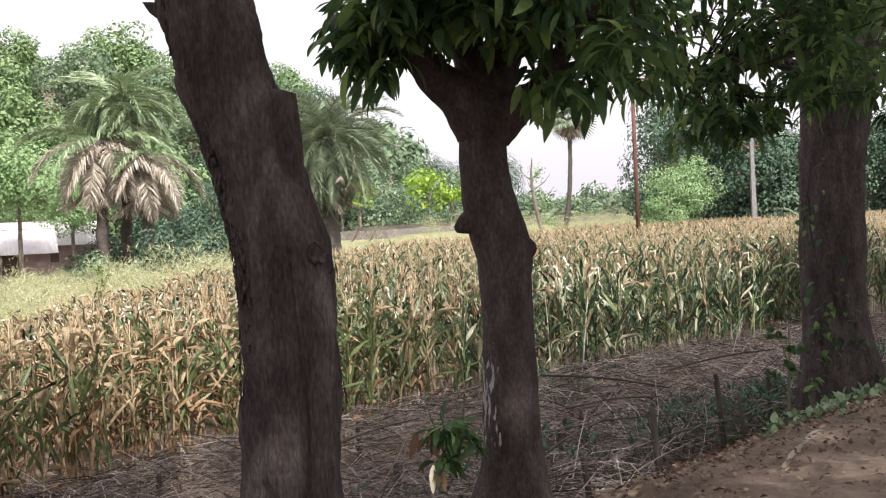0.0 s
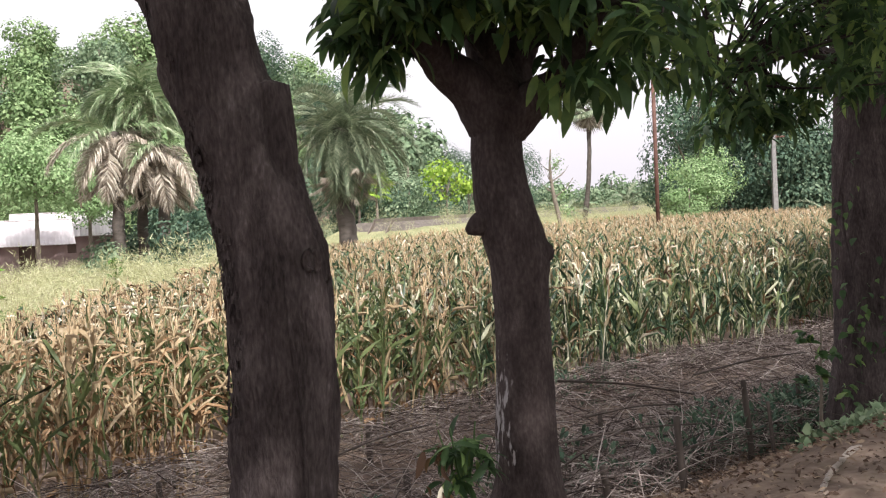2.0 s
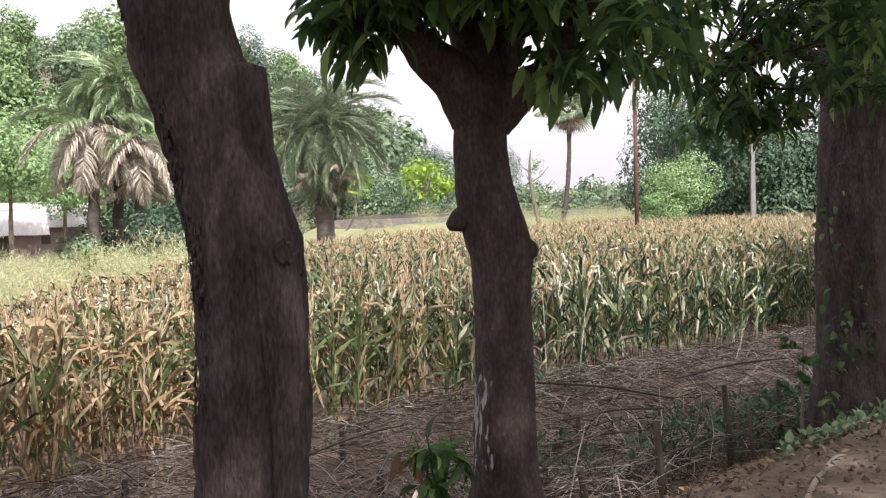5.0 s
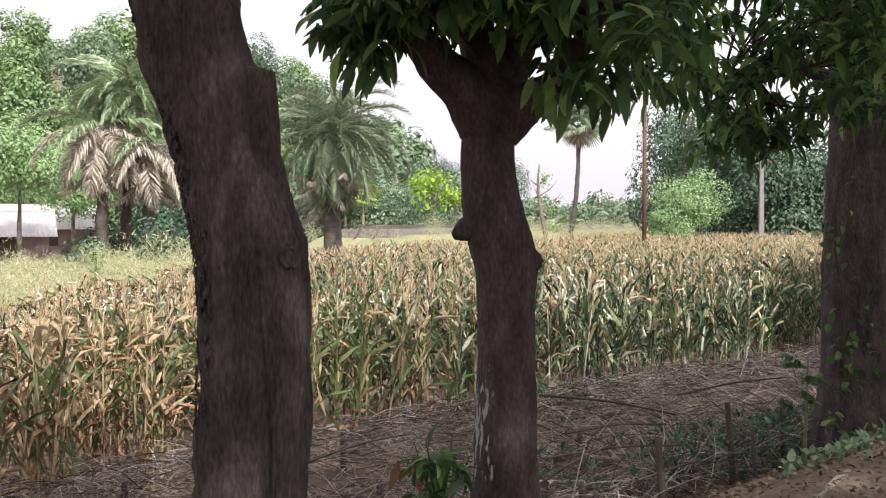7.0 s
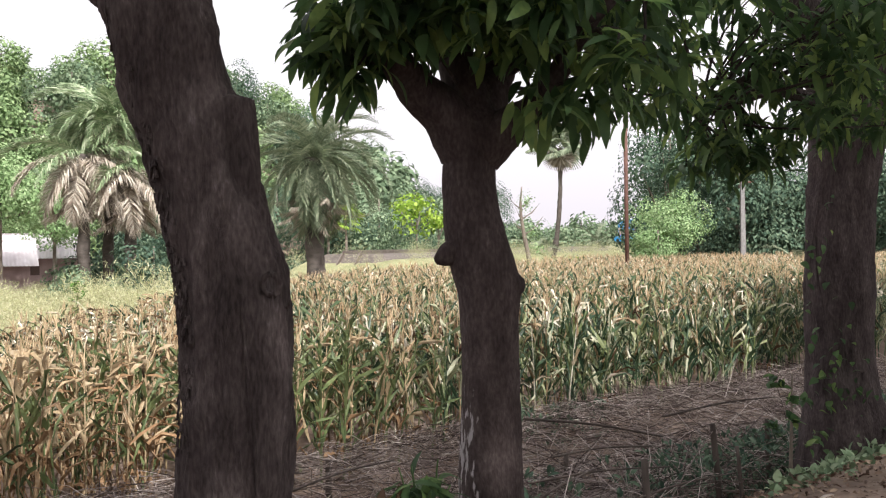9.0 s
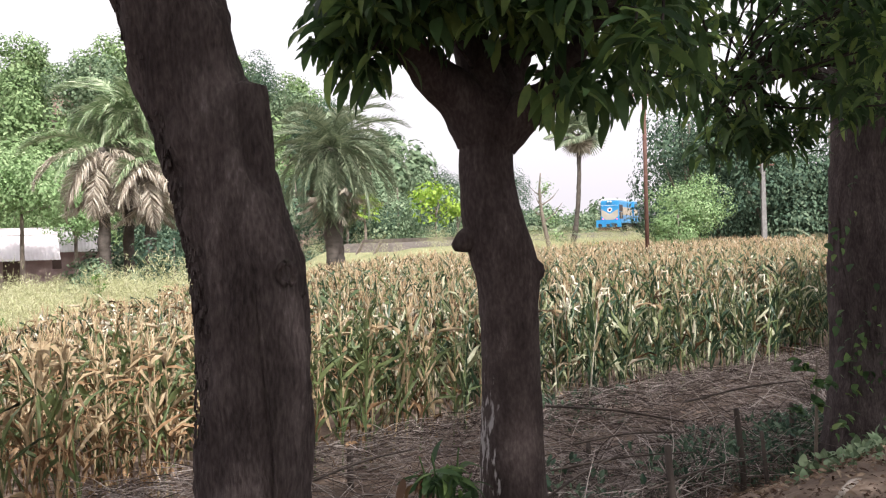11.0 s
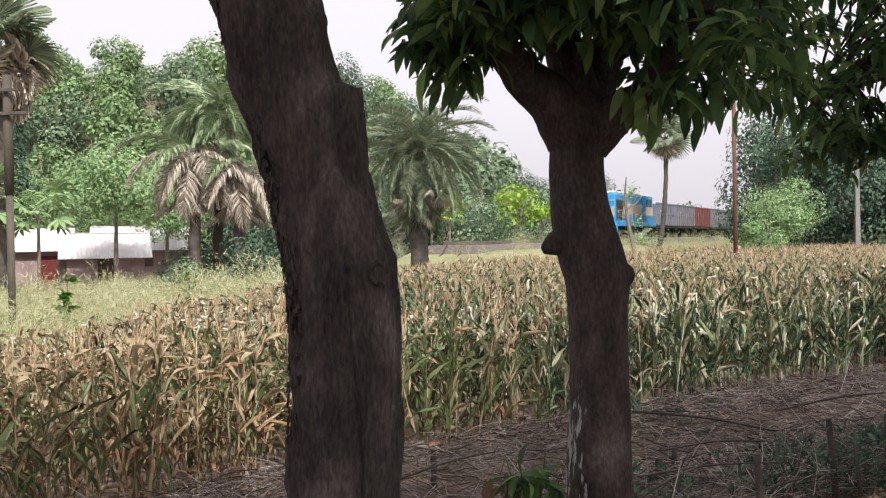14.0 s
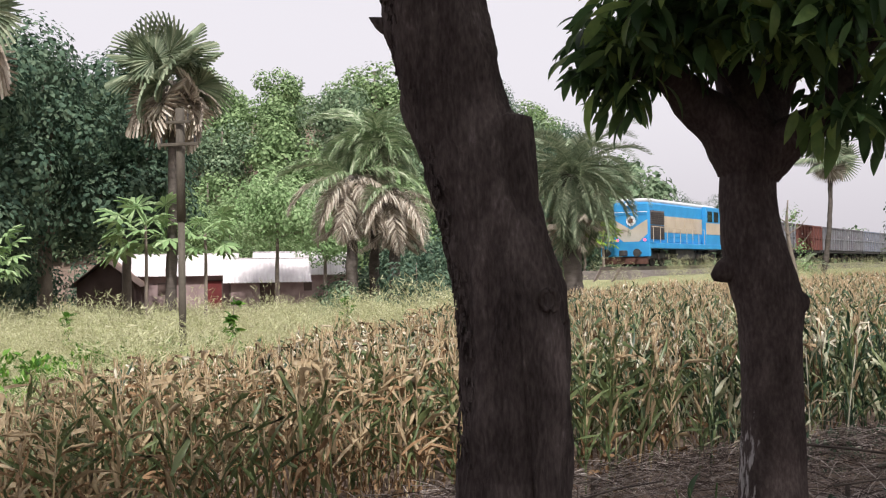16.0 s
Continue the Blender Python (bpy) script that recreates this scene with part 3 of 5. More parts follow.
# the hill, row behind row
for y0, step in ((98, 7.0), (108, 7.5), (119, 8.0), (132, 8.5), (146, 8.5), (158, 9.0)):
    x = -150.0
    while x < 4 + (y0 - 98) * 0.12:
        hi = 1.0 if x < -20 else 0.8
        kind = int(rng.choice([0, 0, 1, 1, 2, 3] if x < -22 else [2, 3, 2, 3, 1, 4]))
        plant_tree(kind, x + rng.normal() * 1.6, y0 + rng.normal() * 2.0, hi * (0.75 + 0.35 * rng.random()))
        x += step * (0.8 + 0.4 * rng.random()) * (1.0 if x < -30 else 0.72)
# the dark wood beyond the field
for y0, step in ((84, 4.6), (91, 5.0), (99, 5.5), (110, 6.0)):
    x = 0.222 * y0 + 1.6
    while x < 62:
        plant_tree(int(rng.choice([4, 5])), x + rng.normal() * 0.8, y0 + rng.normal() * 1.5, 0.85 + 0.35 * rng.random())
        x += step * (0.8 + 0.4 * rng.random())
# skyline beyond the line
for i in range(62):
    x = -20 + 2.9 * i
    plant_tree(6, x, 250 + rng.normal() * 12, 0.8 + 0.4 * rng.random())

# ---------------------------------------------------------------- trees of the middle distance
broad_tree("feathery_tree", "light green feathery tree before the dark wood", 3.1, 6.6, M["wood_d"], 9000, 0.15, lobes=30, low=0.40, trunk_r=0.10, at=(16.66, 72, -0.94))
broad_tree("feathery_tree", "slender light green tree before the dark wood", 1.9, 4.6, M["wood_d"], 4000, 0.14, lobes=8, low=0.35, trunk_r=0.08, at=(15.2, 70, -0.94))
broad_tree("feathery_tree", "light green feathery tree beside the huts", 3.4, 8.2, M["wood_d"], 10000, 0.17, lobes=20, low=0.64, trunk_r=0.12, at=(-23.12, 58.3, -0.92))
broad_tree("feathery_tree", "light green feathery tree behind the huts", 3.0, 7.0, M["wood_d"], 9000, 0.17, lobes=18, low=0.6, trunk_r=0.12, at=(-23.03, 66.53, -0.86))
broad_tree("dark_tree", "tall dark-leaved tree beside the huts", 6.8, 17.5, M["wood_c"], 34000, 0.28, lobes=46, low=0.34, trunk_r=0.30, at=(-30.38, 46.36, -0.94))
broad_tree("dark_tree", "dark-leaved tree over the brown hut", 4.2, 12.5, M["wood_c"], 16000, 0.27, lobes=28, low=0.44, trunk_r=0.22, at=(-29.04, 51.8, -0.94))
broad_tree("dark_tree", "dark-leaved tree at the edge of the weeds", 5.0, 15.0, M["wood_c"], 17000, 0.28, lobes=30, low=0.2, trunk_r=0.26, at=(-30.67, 40.13, -0.95))
for spec_row in ((-5.1, 72, 3.2, 7.0, 'wood_b', 2200),
                (-3.37, 76, 3.4, 8.0, 'wood_b', 2400),
                (-1.91, 82, 3.2, 7.0, 'wood_c', 2000),
                (1.64, 86, 2.6, 4.5, 'wood_b', 1500),
                (-6.43, 70, 3.0, 6.5, 'wood_c', 2000),
                (-10.04, 72, 3.2, 8.5, 'wood_c', 2200),
                (-12.67, 74, 3.5, 9, 'wood_b', 2200),
                (-14.94, 70, 3.0, 7, 'wood_c', 2000),
                (-18.41, 72, 3.0, 6.5, 'wood_c', 2000),
                (3.53, 88, 2.2, 3.6, 'wood_b', 1200),
                (-15.83, 66, 2.6, 5, 'wood_c', 1500),
                (-17.38, 64, 2.4, 4.5, 'wood_c', 1400),
                (-29.46, 84, 3.5, 9, 'wood_a', 2200),
                (-34.71, 86, 4, 9, 'wood_a', 2500),
                (-35.19, 92, 4, 10, 'wood_a', 2500),
                (-39.24, 88, 4, 9, 'wood_a', 2500),
                (-45.39, 92, 4, 9, 'wood_a', 2500)):
    x, y, r, h, kind, n = spec_row
    broad_tree("bush_tree", "grey-green bushy tree behind the weeds", r, h, M[kind], 3 * n, 0.21, lobes=16, low=0.12, trunk_r=0.10, at=(x, y, float(height(x, y)) - 0.1), group="bushy trees behind the weeds")
broad_tree("fresh_tree", "young tree with bright yellow-green leaves", 1.75, 6.7, M["fresh"], 460, 0.34, lobes=12, low=0.68, trunk_r=0.08, at=(-0.70, 75, -0.9))
broad_tree("fresh_tree", "small tree with bright yellow-green leaves", 1.1, 5.6, M["fresh"], 240, 0.32, lobes=7, low=0.68, trunk_r=0.06, at=(0.85, 77, -0.9))
broad_tree("bush", "low green bush beside the huts", 2.0, 2.5, M["wood_b"], 1500, 0.22, lobes=11, low=0.15, trunk_r=0.07, at=(-17.87, 56, -0.93), category="bush")
for bx, by, bh in ((-35.5, 50.5, 3.4), (-38.5, 56.0, 4.2), (-42.5, 60.0, 4.8), (-37.0, 63.5, 4.6)):
    broad_tree("bush", "dense dark bush beside the huts", 2.8, bh, M["wood_c"], 3600, 0.24, lobes=16, low=0.05, trunk_r=0.08, at=(bx, by, -0.94), category="bush", group="bushes round the huts")
broad_tree("bush", "green bush before the coconut palms", 1.7, 2.3, M["wood_b"], 2200, 0.17, lobes=12, low=0.1, trunk_r=0.06, at=(-15.3, 47.5, -0.95), category="bush")
broad_tree("bush", "dark bush at the foot of the dried palms", 2.0, 3.6, M["wood_c"], 3200, 0.2, lobes=14, low=0.05, trunk_r=0.07, at=(-12.6, 49.5, -0.94), category="bush")
broad_tree("bush", "dark bush under the coconut palms", 2.9, 4.2, M["wood_c"], 4200, 0.24, lobes=14, low=0.05, trunk_r=0.07, at=(-16.33, 55, -0.94), category="bush")
broad_tree("bush", "low green bush at the foot of the embankment", 1.9, 2.3, M["wood_b"], 1300, 0.22, lobes=10, low=0.15, trunk_r=0.06, at=(0.0, 71, -0.94), category="bush")
broad_tree("bush", "bright green bush beside the railway", 1.9, 2.6, M["fresh"], 900, 0.22, lobes=9, low=0.15, trunk_r=0.06, at=(10.75, 78, -0.93), category="bush")
broad_tree("bush", "bright green bush under the fan palm", 1.5, 2.0, M["herb"], 900, 0.22, lobes=9, low=0.15, trunk_r=0.06, at=(12.72, 80, -0.92), category="bush")


def bare_tree(at):
    t = thing("bare_tree", "almost leafless pale tree beside the railway", "tree", at=pose(*at))
    put("trunk", tube_mesh("trunk", [(0.6, 0, -0.2, 0.2), (0.35, 0, 1.8, 0.16), (0.0, 0, 3.6, 0.13), (-0.15, 0, 5.3, 0.08), (-0.05, 0, 6.6, 0.04)], M["trunk_far"], around=8, step=0.3, rough=0.03, grain=0.02), t)
    for a, z, s in ((0.3, 3.2, 1.5), (2.6, 3.6, 0.9), (0.1, 4.4, 1.2), (2.9, 5.0, 0.9), (0.7, 5.2, 0.9), (1.8, 4.0, 1.0), (4.2, 4.2, 1.1)):
        e = (s * math.cos(a), s * math.sin(a) * 0.6, z + s * 0.9)
        put("branch", tube_mesh("branch", [(0, 0, z, 0.06), (e[0] * 0.6, e[1] * 0.6, z + s * 0.4, 0.035), (*e, 0.012)], M["trunk_far"], around=5, step=0.2, rough=0.01, grain=0.005, cap=False), t)
    put("crown", crown_mesh("crown", [(0.7, 0, 3.4, 0.9, 0.7, 0.7), (0.2, 0, 5.6, 0.8, 0.6, 0.9), (1.0, 0, 2.4, 0.8, 0.6, 0.6)], 330, 0.16, M["wood_d"], thick=0.9), t)


bare_tree((6.68, 74, -0.93))


def fan_palm(at, h, leaves, radius, lean=0.0, label="", skirt=14, trunk_r=0.17):
    t = thing("fan_palm", label, "palm tree", at=pose(*at))
    put("trunk", tube_mesh("trunk", [(-lean, 0, -0.3, trunk_r * 1.25), (-lean * 0.35, 0, h * 0.3, trunk_r), (0, 0, h * 0.7, trunk_r * 0.85), (0, 0, h, trunk_r)], M["palm_trunk"], around=10, step=0.2, rough=0.03, grain=0.03), t)
    fl = fan_leaf(radius, blades=30)
    for count, lo, hi, mat_name, nm in ((leaves, -1.25, 0.35, "palm_grey", "leaf"), (skirt, 0.75, 1.5, "palm_dry", "dry_leaf")):
        for i in range(count):
            a = i * 2.4 + rng.random() * 0.5
            q = lo + (hi - lo) * ((i + 0.5) / count)
            v, f = scatter(fl[0], fl[1], np.array([[0, 0, h]]), turns(np.array([a]), np.array([q + 0.22 * rng.normal()]), np.array([rng.normal() * 0.8])), np.array([0.7 + 0.5 * rng.random()]))
            put(nm, mesh_np(nm, v, [f], [M[mat_name]], smooth=False), t)
    return t


fan_palm((-21.6, 42.45, -0.95), 10.7, 16, 2.2, 0.2, "tall fan palm with a skirt of dry leaves by the huts", 24, 0.22)
fan_palm((10.69, 85, -0.9), 10.2, 13, 1.9, 1.0, "slender fan palm with a bent trunk by the railway", 4, 0.2)
fan_palm((-26.78, 34.87, -0.95), 12.2, 13, 2.6, 0.0, "fan palm with drooping dry leaves at the field's edge", 16, 0.2)


def feather_palm(name, label, at, h, trunk_r, length, greens, dries, leaf_len, mat_name, arch=1.5, seed=0, boots=0, hang=0.5, lean=0.0, top=-1.3, low=0.5, dry_from=0.35, dry_to=1.25):
    t = thing(name, label, "palm tree", at=pose(*at))
    put("trunk", tube_mesh("trunk", [(-lean, 0, -0.3, trunk_r * 1.2), (0, 0, h * 0.6, trunk_r), (0, 0, h, trunk_r * 1.1)], M["palm_trunk"], around=12, step=0.12, rough=0.05, grain=0.05), t)
    for count, lo, hi, mn, nm, ln in ((greens, top, low, mat_name, "frond", length), (dries, dry_from, dry_to, "palm_dry", "dry_frond", length * 0.95)):
        for i in range(count):
            fv, ff = frond(ln * (0.85 + 0.3 * rng.random()), 74, leaf_len, max(0.045, leaf_len * 0.08), arch * (0.8 + 0.4 * rng.random()), 0.0, hang=hang)
            a = i * 2.399 + seed + rng.random() * 0.3
            q = lo + (hi - lo) * ((i + 0.5) / max(1, count)) ** 0.8
            v, f = scatter(fv, ff, np.array([[0, 0, h]]), turns(np.array([a]), np.array([q]), np.array([rng.normal() * 0.25])), np.array([1.0]))
            put(nm, mesh_np(nm, v, [f], [M[mn]], smooth=False), t)
    return t


feather_palm("coconut_palm", "coconut palm with arching green fronds beside the huts", (-15.4, 52, -0.94), 8.9, 0.22, 3.5, 26, 3, 1.1, "palm_green", 1.9, 0.3, hang=1.2, top=-1.4, low=0.25)
feather_palm("coconut_palm", "low coconut palm with drooping dried fronds", (-15.95, 50, -0.94), 7.0, 0.25, 4.0, 6, 22, 1.0, "palm_green", 1.5, 1.1, hang=1.2, top=-0.9, low=0.0, dry_from=-0.35, dry_to=1.35)
feather_palm("coconut_palm", "low coconut palm with dried brown fronds", (-14.06, 51, -0.94), 6.4, 0.25, 3.7, 4, 20, 0.95, "palm_green", 1.5, 2.0, hang=1.2, top=-0.6, low=0.0, dry_from=-0.3, dry_to=1.35)
feather_palm("date_palm", "wild date palm with grey-green drooping fronds", (-3.95, 38, -0.95), 5.7, 0.30, 3.1, 84, 20, 0.48, "palm_grey", 1.75, 0.0, hang=0.45, top=-1.5, low=1.05, dry_from=1.0, dry_to=1.5)
feather_palm("date_palm", "small palm with arching fronds near the railway", (8.48, 84, -0.9), 2.0, 0.2, 2.4, 18, 2, 0.4, "palm_grey", 1.4, 0.5, hang=0.3)
feather_palm("date_palm", "small palm with arching fronds beyond the railway", (19.14, 120, -0.49), 2.4, 0.2, 3.4, 18, 2, 0.5, "palm_grey", 1.4, 0.9, hang=0.3)
feather_palm("date_palm", "small palm with pale fronds behind the ivy-grown trunk", (20.95, 60, -0.95), 1.0, 0.2, 2.4, 16, 2, 0.4, "palm_grey", 1.4, 1.9, hang=0.3)


def papaya(at, h, r, label, mat_name="wood_d"):
    t = thing("papaya_tree", label, "papaya tree", at=pose(*at))
    put("trunk", tube_mesh("trunk", [(0, 0, -0.2, 0.09), (0.03, 0, h * 0.5, 0.075), (0, 0, h, 0.06)], M["trunk_far"], around=8, step=0.3, rough=0.01, grain=0.01), t)
    fl = fan_leaf(r * 0.62, blades=9, stalk=1.0)
    for i in range(18):
        v, f = scatter(fl[0], fl[1], np.array([[0, 0, h - 0.03 * i]]), turns(np.array([i * 2.4]), np.array([-0.7 + 1.3 * i / 18]), np.array([rng.normal() * 0.3])), np.array([0.8 + 0.4 * rng.random()]))
        put("leaf", mesh_np("leaf", v, [f], [M[mat_name]], smooth=False), t)


papaya((-22.67, 41.99, -0.95), 4.5, 1.9, "papaya tree with broad drooping leaves before the huts")
papaya((-20.6, 43.45, -0.95), 4.2, 1.5, "papaya tree with broad drooping leaves beside the pole")
papaya((-4.31, 57, -0.94), 4.3, 0.95, "slim papaya with a tuft of yellow-green leaves", "fresh")
papaya((-25.44, 35.18, -0.95), 3.2, 1.4, "papaya tree at the edge of the weeds")


# ---------------------------------------------------------------- huts
def hut(x, y, turn, w, dep, eave, ridge, wall_mat, roof_mat, label, windows):
    """w along the ridge, dep across it; the ridge runs along the hut's x."""
    g = float(height(x, y))
    h = thing("hut", label, "hut", "huts behind the weeds", at=pose(x, y, g, 0, 0, turn))
    a, b = w / 2, dep / 2
    for nm, q in (("front_wall", (-a, a, -b, -b + 0.2)), ("back_wall", (-a, a, b - 0.2, b))):
        part(nm, box(q[0], q[1], q[2], q[3], -0.2, eave), wall_mat, h)
    for sgn in (-1, 1):
        bm = bmesh.new()
        pts = [(-b + 0.2, -0.2), (b - 0.2, -0.2), (b - 0.2, eave), (0, ridge - 0.1), (-b + 0.2, eave)]
        v0 = [bm.verts.new((sgn * a, p, z)) for p, z in pts]
        v1 = [bm.verts.new((sgn * (a - 0.2), p, z)) for p, z in pts]
        bm.faces.new(v0)
        bm.faces.new(v1[::-1])
        for i in range(5):
            bm.faces.new((v0[i], v1[i], v1[(i + 1) % 5], v0[(i + 1) % 5]))
        bmesh.ops.recalc_face_normals(bm, faces=bm.faces)
        part("gable_wall", bm, wall_mat, h)
    over, n = 0.45, int(w / 0.09)
    for sgn in (-1, 1):
        bm = bmesh.new()
        rows = []
        sl = (ridge - eave) / b
        for i in range(n + 1):
            xx = -a - over + (w + 2 * over) * i / n
            zz = 0.025 * (i % 2)
            rows.append((bm.verts.new((xx, 0.0, ridge + zz)), bm.verts.new((xx, sgn * (b + over), eave - over * sl + zz + 0.04))))
        for p, q in zip(rows, rows[1:]):
            bm.faces.new((p[0], q[0], q[1], p[1]))
        r = bmesh.ops.extrude_face_region(bm, geom=list(bm.faces))
        bmesh.ops.translate(bm, verts=[e for e in r["geom"] if isinstance(e, bmesh.types.BMVert)], vec=(0, 0, -0.03))
        part("roof_sheet", bm, roof_mat, h)
    part("ridge_cap", box(-a - over, a + over, -0.12, 0.12, ridge + 0.0, ridge + 0.05), roof_mat, h)
    for nm, x0, x1, z0, z1, mt in windows:
        o = part(nm, box(x0, x1, -b - 0.03, -b + 0.05, z0, z1), mt, h)
        part("frame", box(x0 - 0.06, x1 + 0.06, -b - 0.05, -b - 0.032, z1, z1 + 0.07), M["dark_wall"], o)
        part("frame", box(x0 - 0.06, x0, -b - 0.05, -b - 0.032, z0, z1), M["dark_wall"], o)
        part("frame", box(x1, x1 + 0.06, -b - 0.05, -b - 0.032, z0, z1), M["dark_wall"], o)


hut(-32.3, 64.3, 20, 6.8, 4.6, 2.3, 3.5, M["mud_wall"], M["tin"], "long mud-walled hut with a pale tin roof", [("door", 2.0, 2.9, 0.0, 1.75, M["red_paint"]), ("window", -1.0, -0.3, 0.9, 1.6, M["dark_wall"])])
hut(-25.8, 63.2, 24, 4.4, 4.2, 1.9, 3.15, M["mud_wall"], M["tin"], "small mud-walled hut with a pale tin roof", [("door", -0.4, 0.4, 0.0, 1.6, M["dark_wall"])])
hut(-25.9, 70.5, 20, 6.2, 4.4, 2.2, 3.55, M["mud_wall"], M["tin"], "mud-walled hut with a pale tin roof behind the small hut", [("window", -0.4, 0.4, 0.9, 1.6, M["dark_wall"])])
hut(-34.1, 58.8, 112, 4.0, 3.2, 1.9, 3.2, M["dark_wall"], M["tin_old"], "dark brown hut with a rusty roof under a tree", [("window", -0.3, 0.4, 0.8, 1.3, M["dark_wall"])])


# ---------------------------------------------------------------- poles
def steel_pole(at, h):
    t = thing("utility_pole", "rust-brown steel utility pole in the maize", "utility pole", at=pose(*at))
    part("shaft", drum(0.085, h, "z", 12, (0, 0, h / 2)), M["rust_pole"], t, smooth=True)
    part("crossarm", box(-0.7, 0.7, -0.05, 0.05, h - 0.5, h - 0.4, 0.01), M["rust_pole"], t)
    for x in (-0.6, 0.6):
        part("insulator", drum(0.05, 0.14, "z", 10, (x, 0, h - 0.33)), M["white_paint"], t)


def concrete_pole(at, h):
    t = thing("utility_pole", "grey concrete utility pole before the dark wood", "utility pole", at=pose(*at))
    bm = bmesh.new()
    bmesh.ops.create_cone(bm, cap_ends=True, segments=4, radius1=0.26, radius2=0.17, depth=h, matrix=Matrix.Translation((0, 0, h / 2)) @ Matrix.Rotation(math.pi / 4, 4, 'Z'))
    part("shaft", bm, M["concrete"], t)
    part("crossarm", box(-0.8, 0.8, -0.05, 0.05, h - 0.6, h - 0.48), M["rust_pole"], t)


def old_pole(at, h, lean):
    t = thing("utility_pole", "weathered two-part utility pole with two crossarms in the weeds", "utility pole", at=pose(*at, 0, lean, 0))
    part("lower_shaft", drum(0.084, h * 0.58, "z", 14, (0, 0, h * 0.29)), M["old_pole"], t, smooth=True)
    part("upper_shaft", drum(0.104, h * 0.42, "z", 14, (0, 0, h * 0.79)), M["old_pole"], t, "thicker grey upper sleeve", smooth=True)
    for dz, w in ((0.34, 0.62), (0.86, 0.98)):
        arm = part("crossarm", box(-w * 0.45, w * 0.55, -0.19, -0.13, h - dz - 0.035, h - dz + 0.035, 0.008), M["old_pole"], t)
        for x in (-0.8 * w * 0.5, 0.9 * w * 0.5):
            part("pin", drum(0.02, 0.16, "z", 8, (x, -0.16, h - dz + 0.11)), M["black_iron"], arm)


steel_pole((8.44, 45, -0.95), 8.6)
concrete_pole((22.56, 76, -0.94), 7.4)
old_pole((-11.53, 23.01, -0.95), 6.3, -0.2)


def weed_fence():
    """Split-bamboo rails on posts between the weeds and the trees."""
    t = thing("bamboo_fence", "grey bamboo rail fence behind the weeds", "fence")
    p0, p1 = Vector((-4.4, 46, 0)), Vector((-0.7, 54, 0))
    n = 12
    for i in range(n + 1):
        p = p0.lerp(p1, i / n)
        z = float(height(p.x, p.y))
        part("post", drum(0.045, 1.5, "z", 8, (p.x, p.y, z + 0.7)), M["stake"], t)
    for hz in (0.75, 1.25):
        v, f, c = tube([(*(p0.lerp(p1, i / n)).to_tuple()[:2], float(height(*(p0.lerp(p1, i / n)).to_tuple()[:2])) + hz + 0.08 * rng.normal(), 0.035) for i in range(n + 1)], around=6, step=0.5, rough=0.01, grain=0.005)
        put("rail", mesh_np("rail", v, [f, c], [M["stake"]]), t)


weed_fence()


# ---------------------------------------------------------------- roadside mango trees
def ellipse_blade(width, segs=5, droop=0.75, rise=0.25, fold=0.3):
    """A leaf blade of length 1 along +x with an elliptic outline and a short point."""
    v, q = strip(1.0, width, segs, droop=droop, fold=fold, rise=rise)
    u = np.repeat(np.linspace(0, 1, segs + 1), 3)
    half = width / 2 * np.maximum(0.03, np.sin(np.pi * u ** 0.85)) ** 0.75
    mid = np.repeat(v[1::3, 2], 3)
    side = np.tile([-1.0, 0.0, 1.0], segs + 1)
    v[:, 1] = side * half
    v[:, 2] = mid + np.abs(side) * half * fold
    return v, q


MANGO = ellipse_blade(0.27)


def leaf_whorls(name, centres, per, size, droop, material, spread=0.07, blade=MANGO):
    """Whorls of long leaves hanging from twig ends."""
    c = np.repeat(np.asarray(centres), per, axis=0)
    n = len(c)
    yaw = rng.random(n) * 6.283
    c = c + rng.normal(size=(n, 3)) * spread * np.array([1, 1, 0.7])
    v, f = scatter(blade[0], blade[1], c, turns(yaw, droop + 0.45 * rng.normal(size=n), 0.5 * rng.normal(size=n)), size * (0.7 + 0.6 * rng.random(n)))
    return mesh_np(name, v, [f], [material])


def fill(ells, per):
    """Twig ends spread through ellipsoids (x, y, z, rx, ry, rz), per of them to each."""
    out = []
    for (x, y, z, a, b, c), n in zip(ells, per):
        d = rng.normal(size=(n, 3))
        d /= np.linalg.norm(d, axis=1)[:, None]
        d *= (rng.random(n) ** 0.45)[:, None]
        out.append(np.array([x, y, z]) + d * np.array([a, b, c]))
    return np.concatenate(out)


def twigs(name, ends, roots, material):
    """Thin twigs from the nearest limb point to each leaf whorl."""
    pl = Pile()
    roots = np.asarray(roots, dtype=float)
    for e in ends:
        r = roots[np.argmin(np.linalg.norm(roots - e, axis=1) + rng.random(len(roots)) * 0.5)]
        mid = (r + e) / 2 + np.array([0, 0, 0.06]) + rng.normal(size=3) * 0.05
        v, f, _ = tube([(*r, 0.013), (*mid, 0.009), (*e, 0.005)], around=4, step=0.2, rough=0, grain=0, cap=False)
        pl.add(v, f)
    return pl.mesh(name, [material])


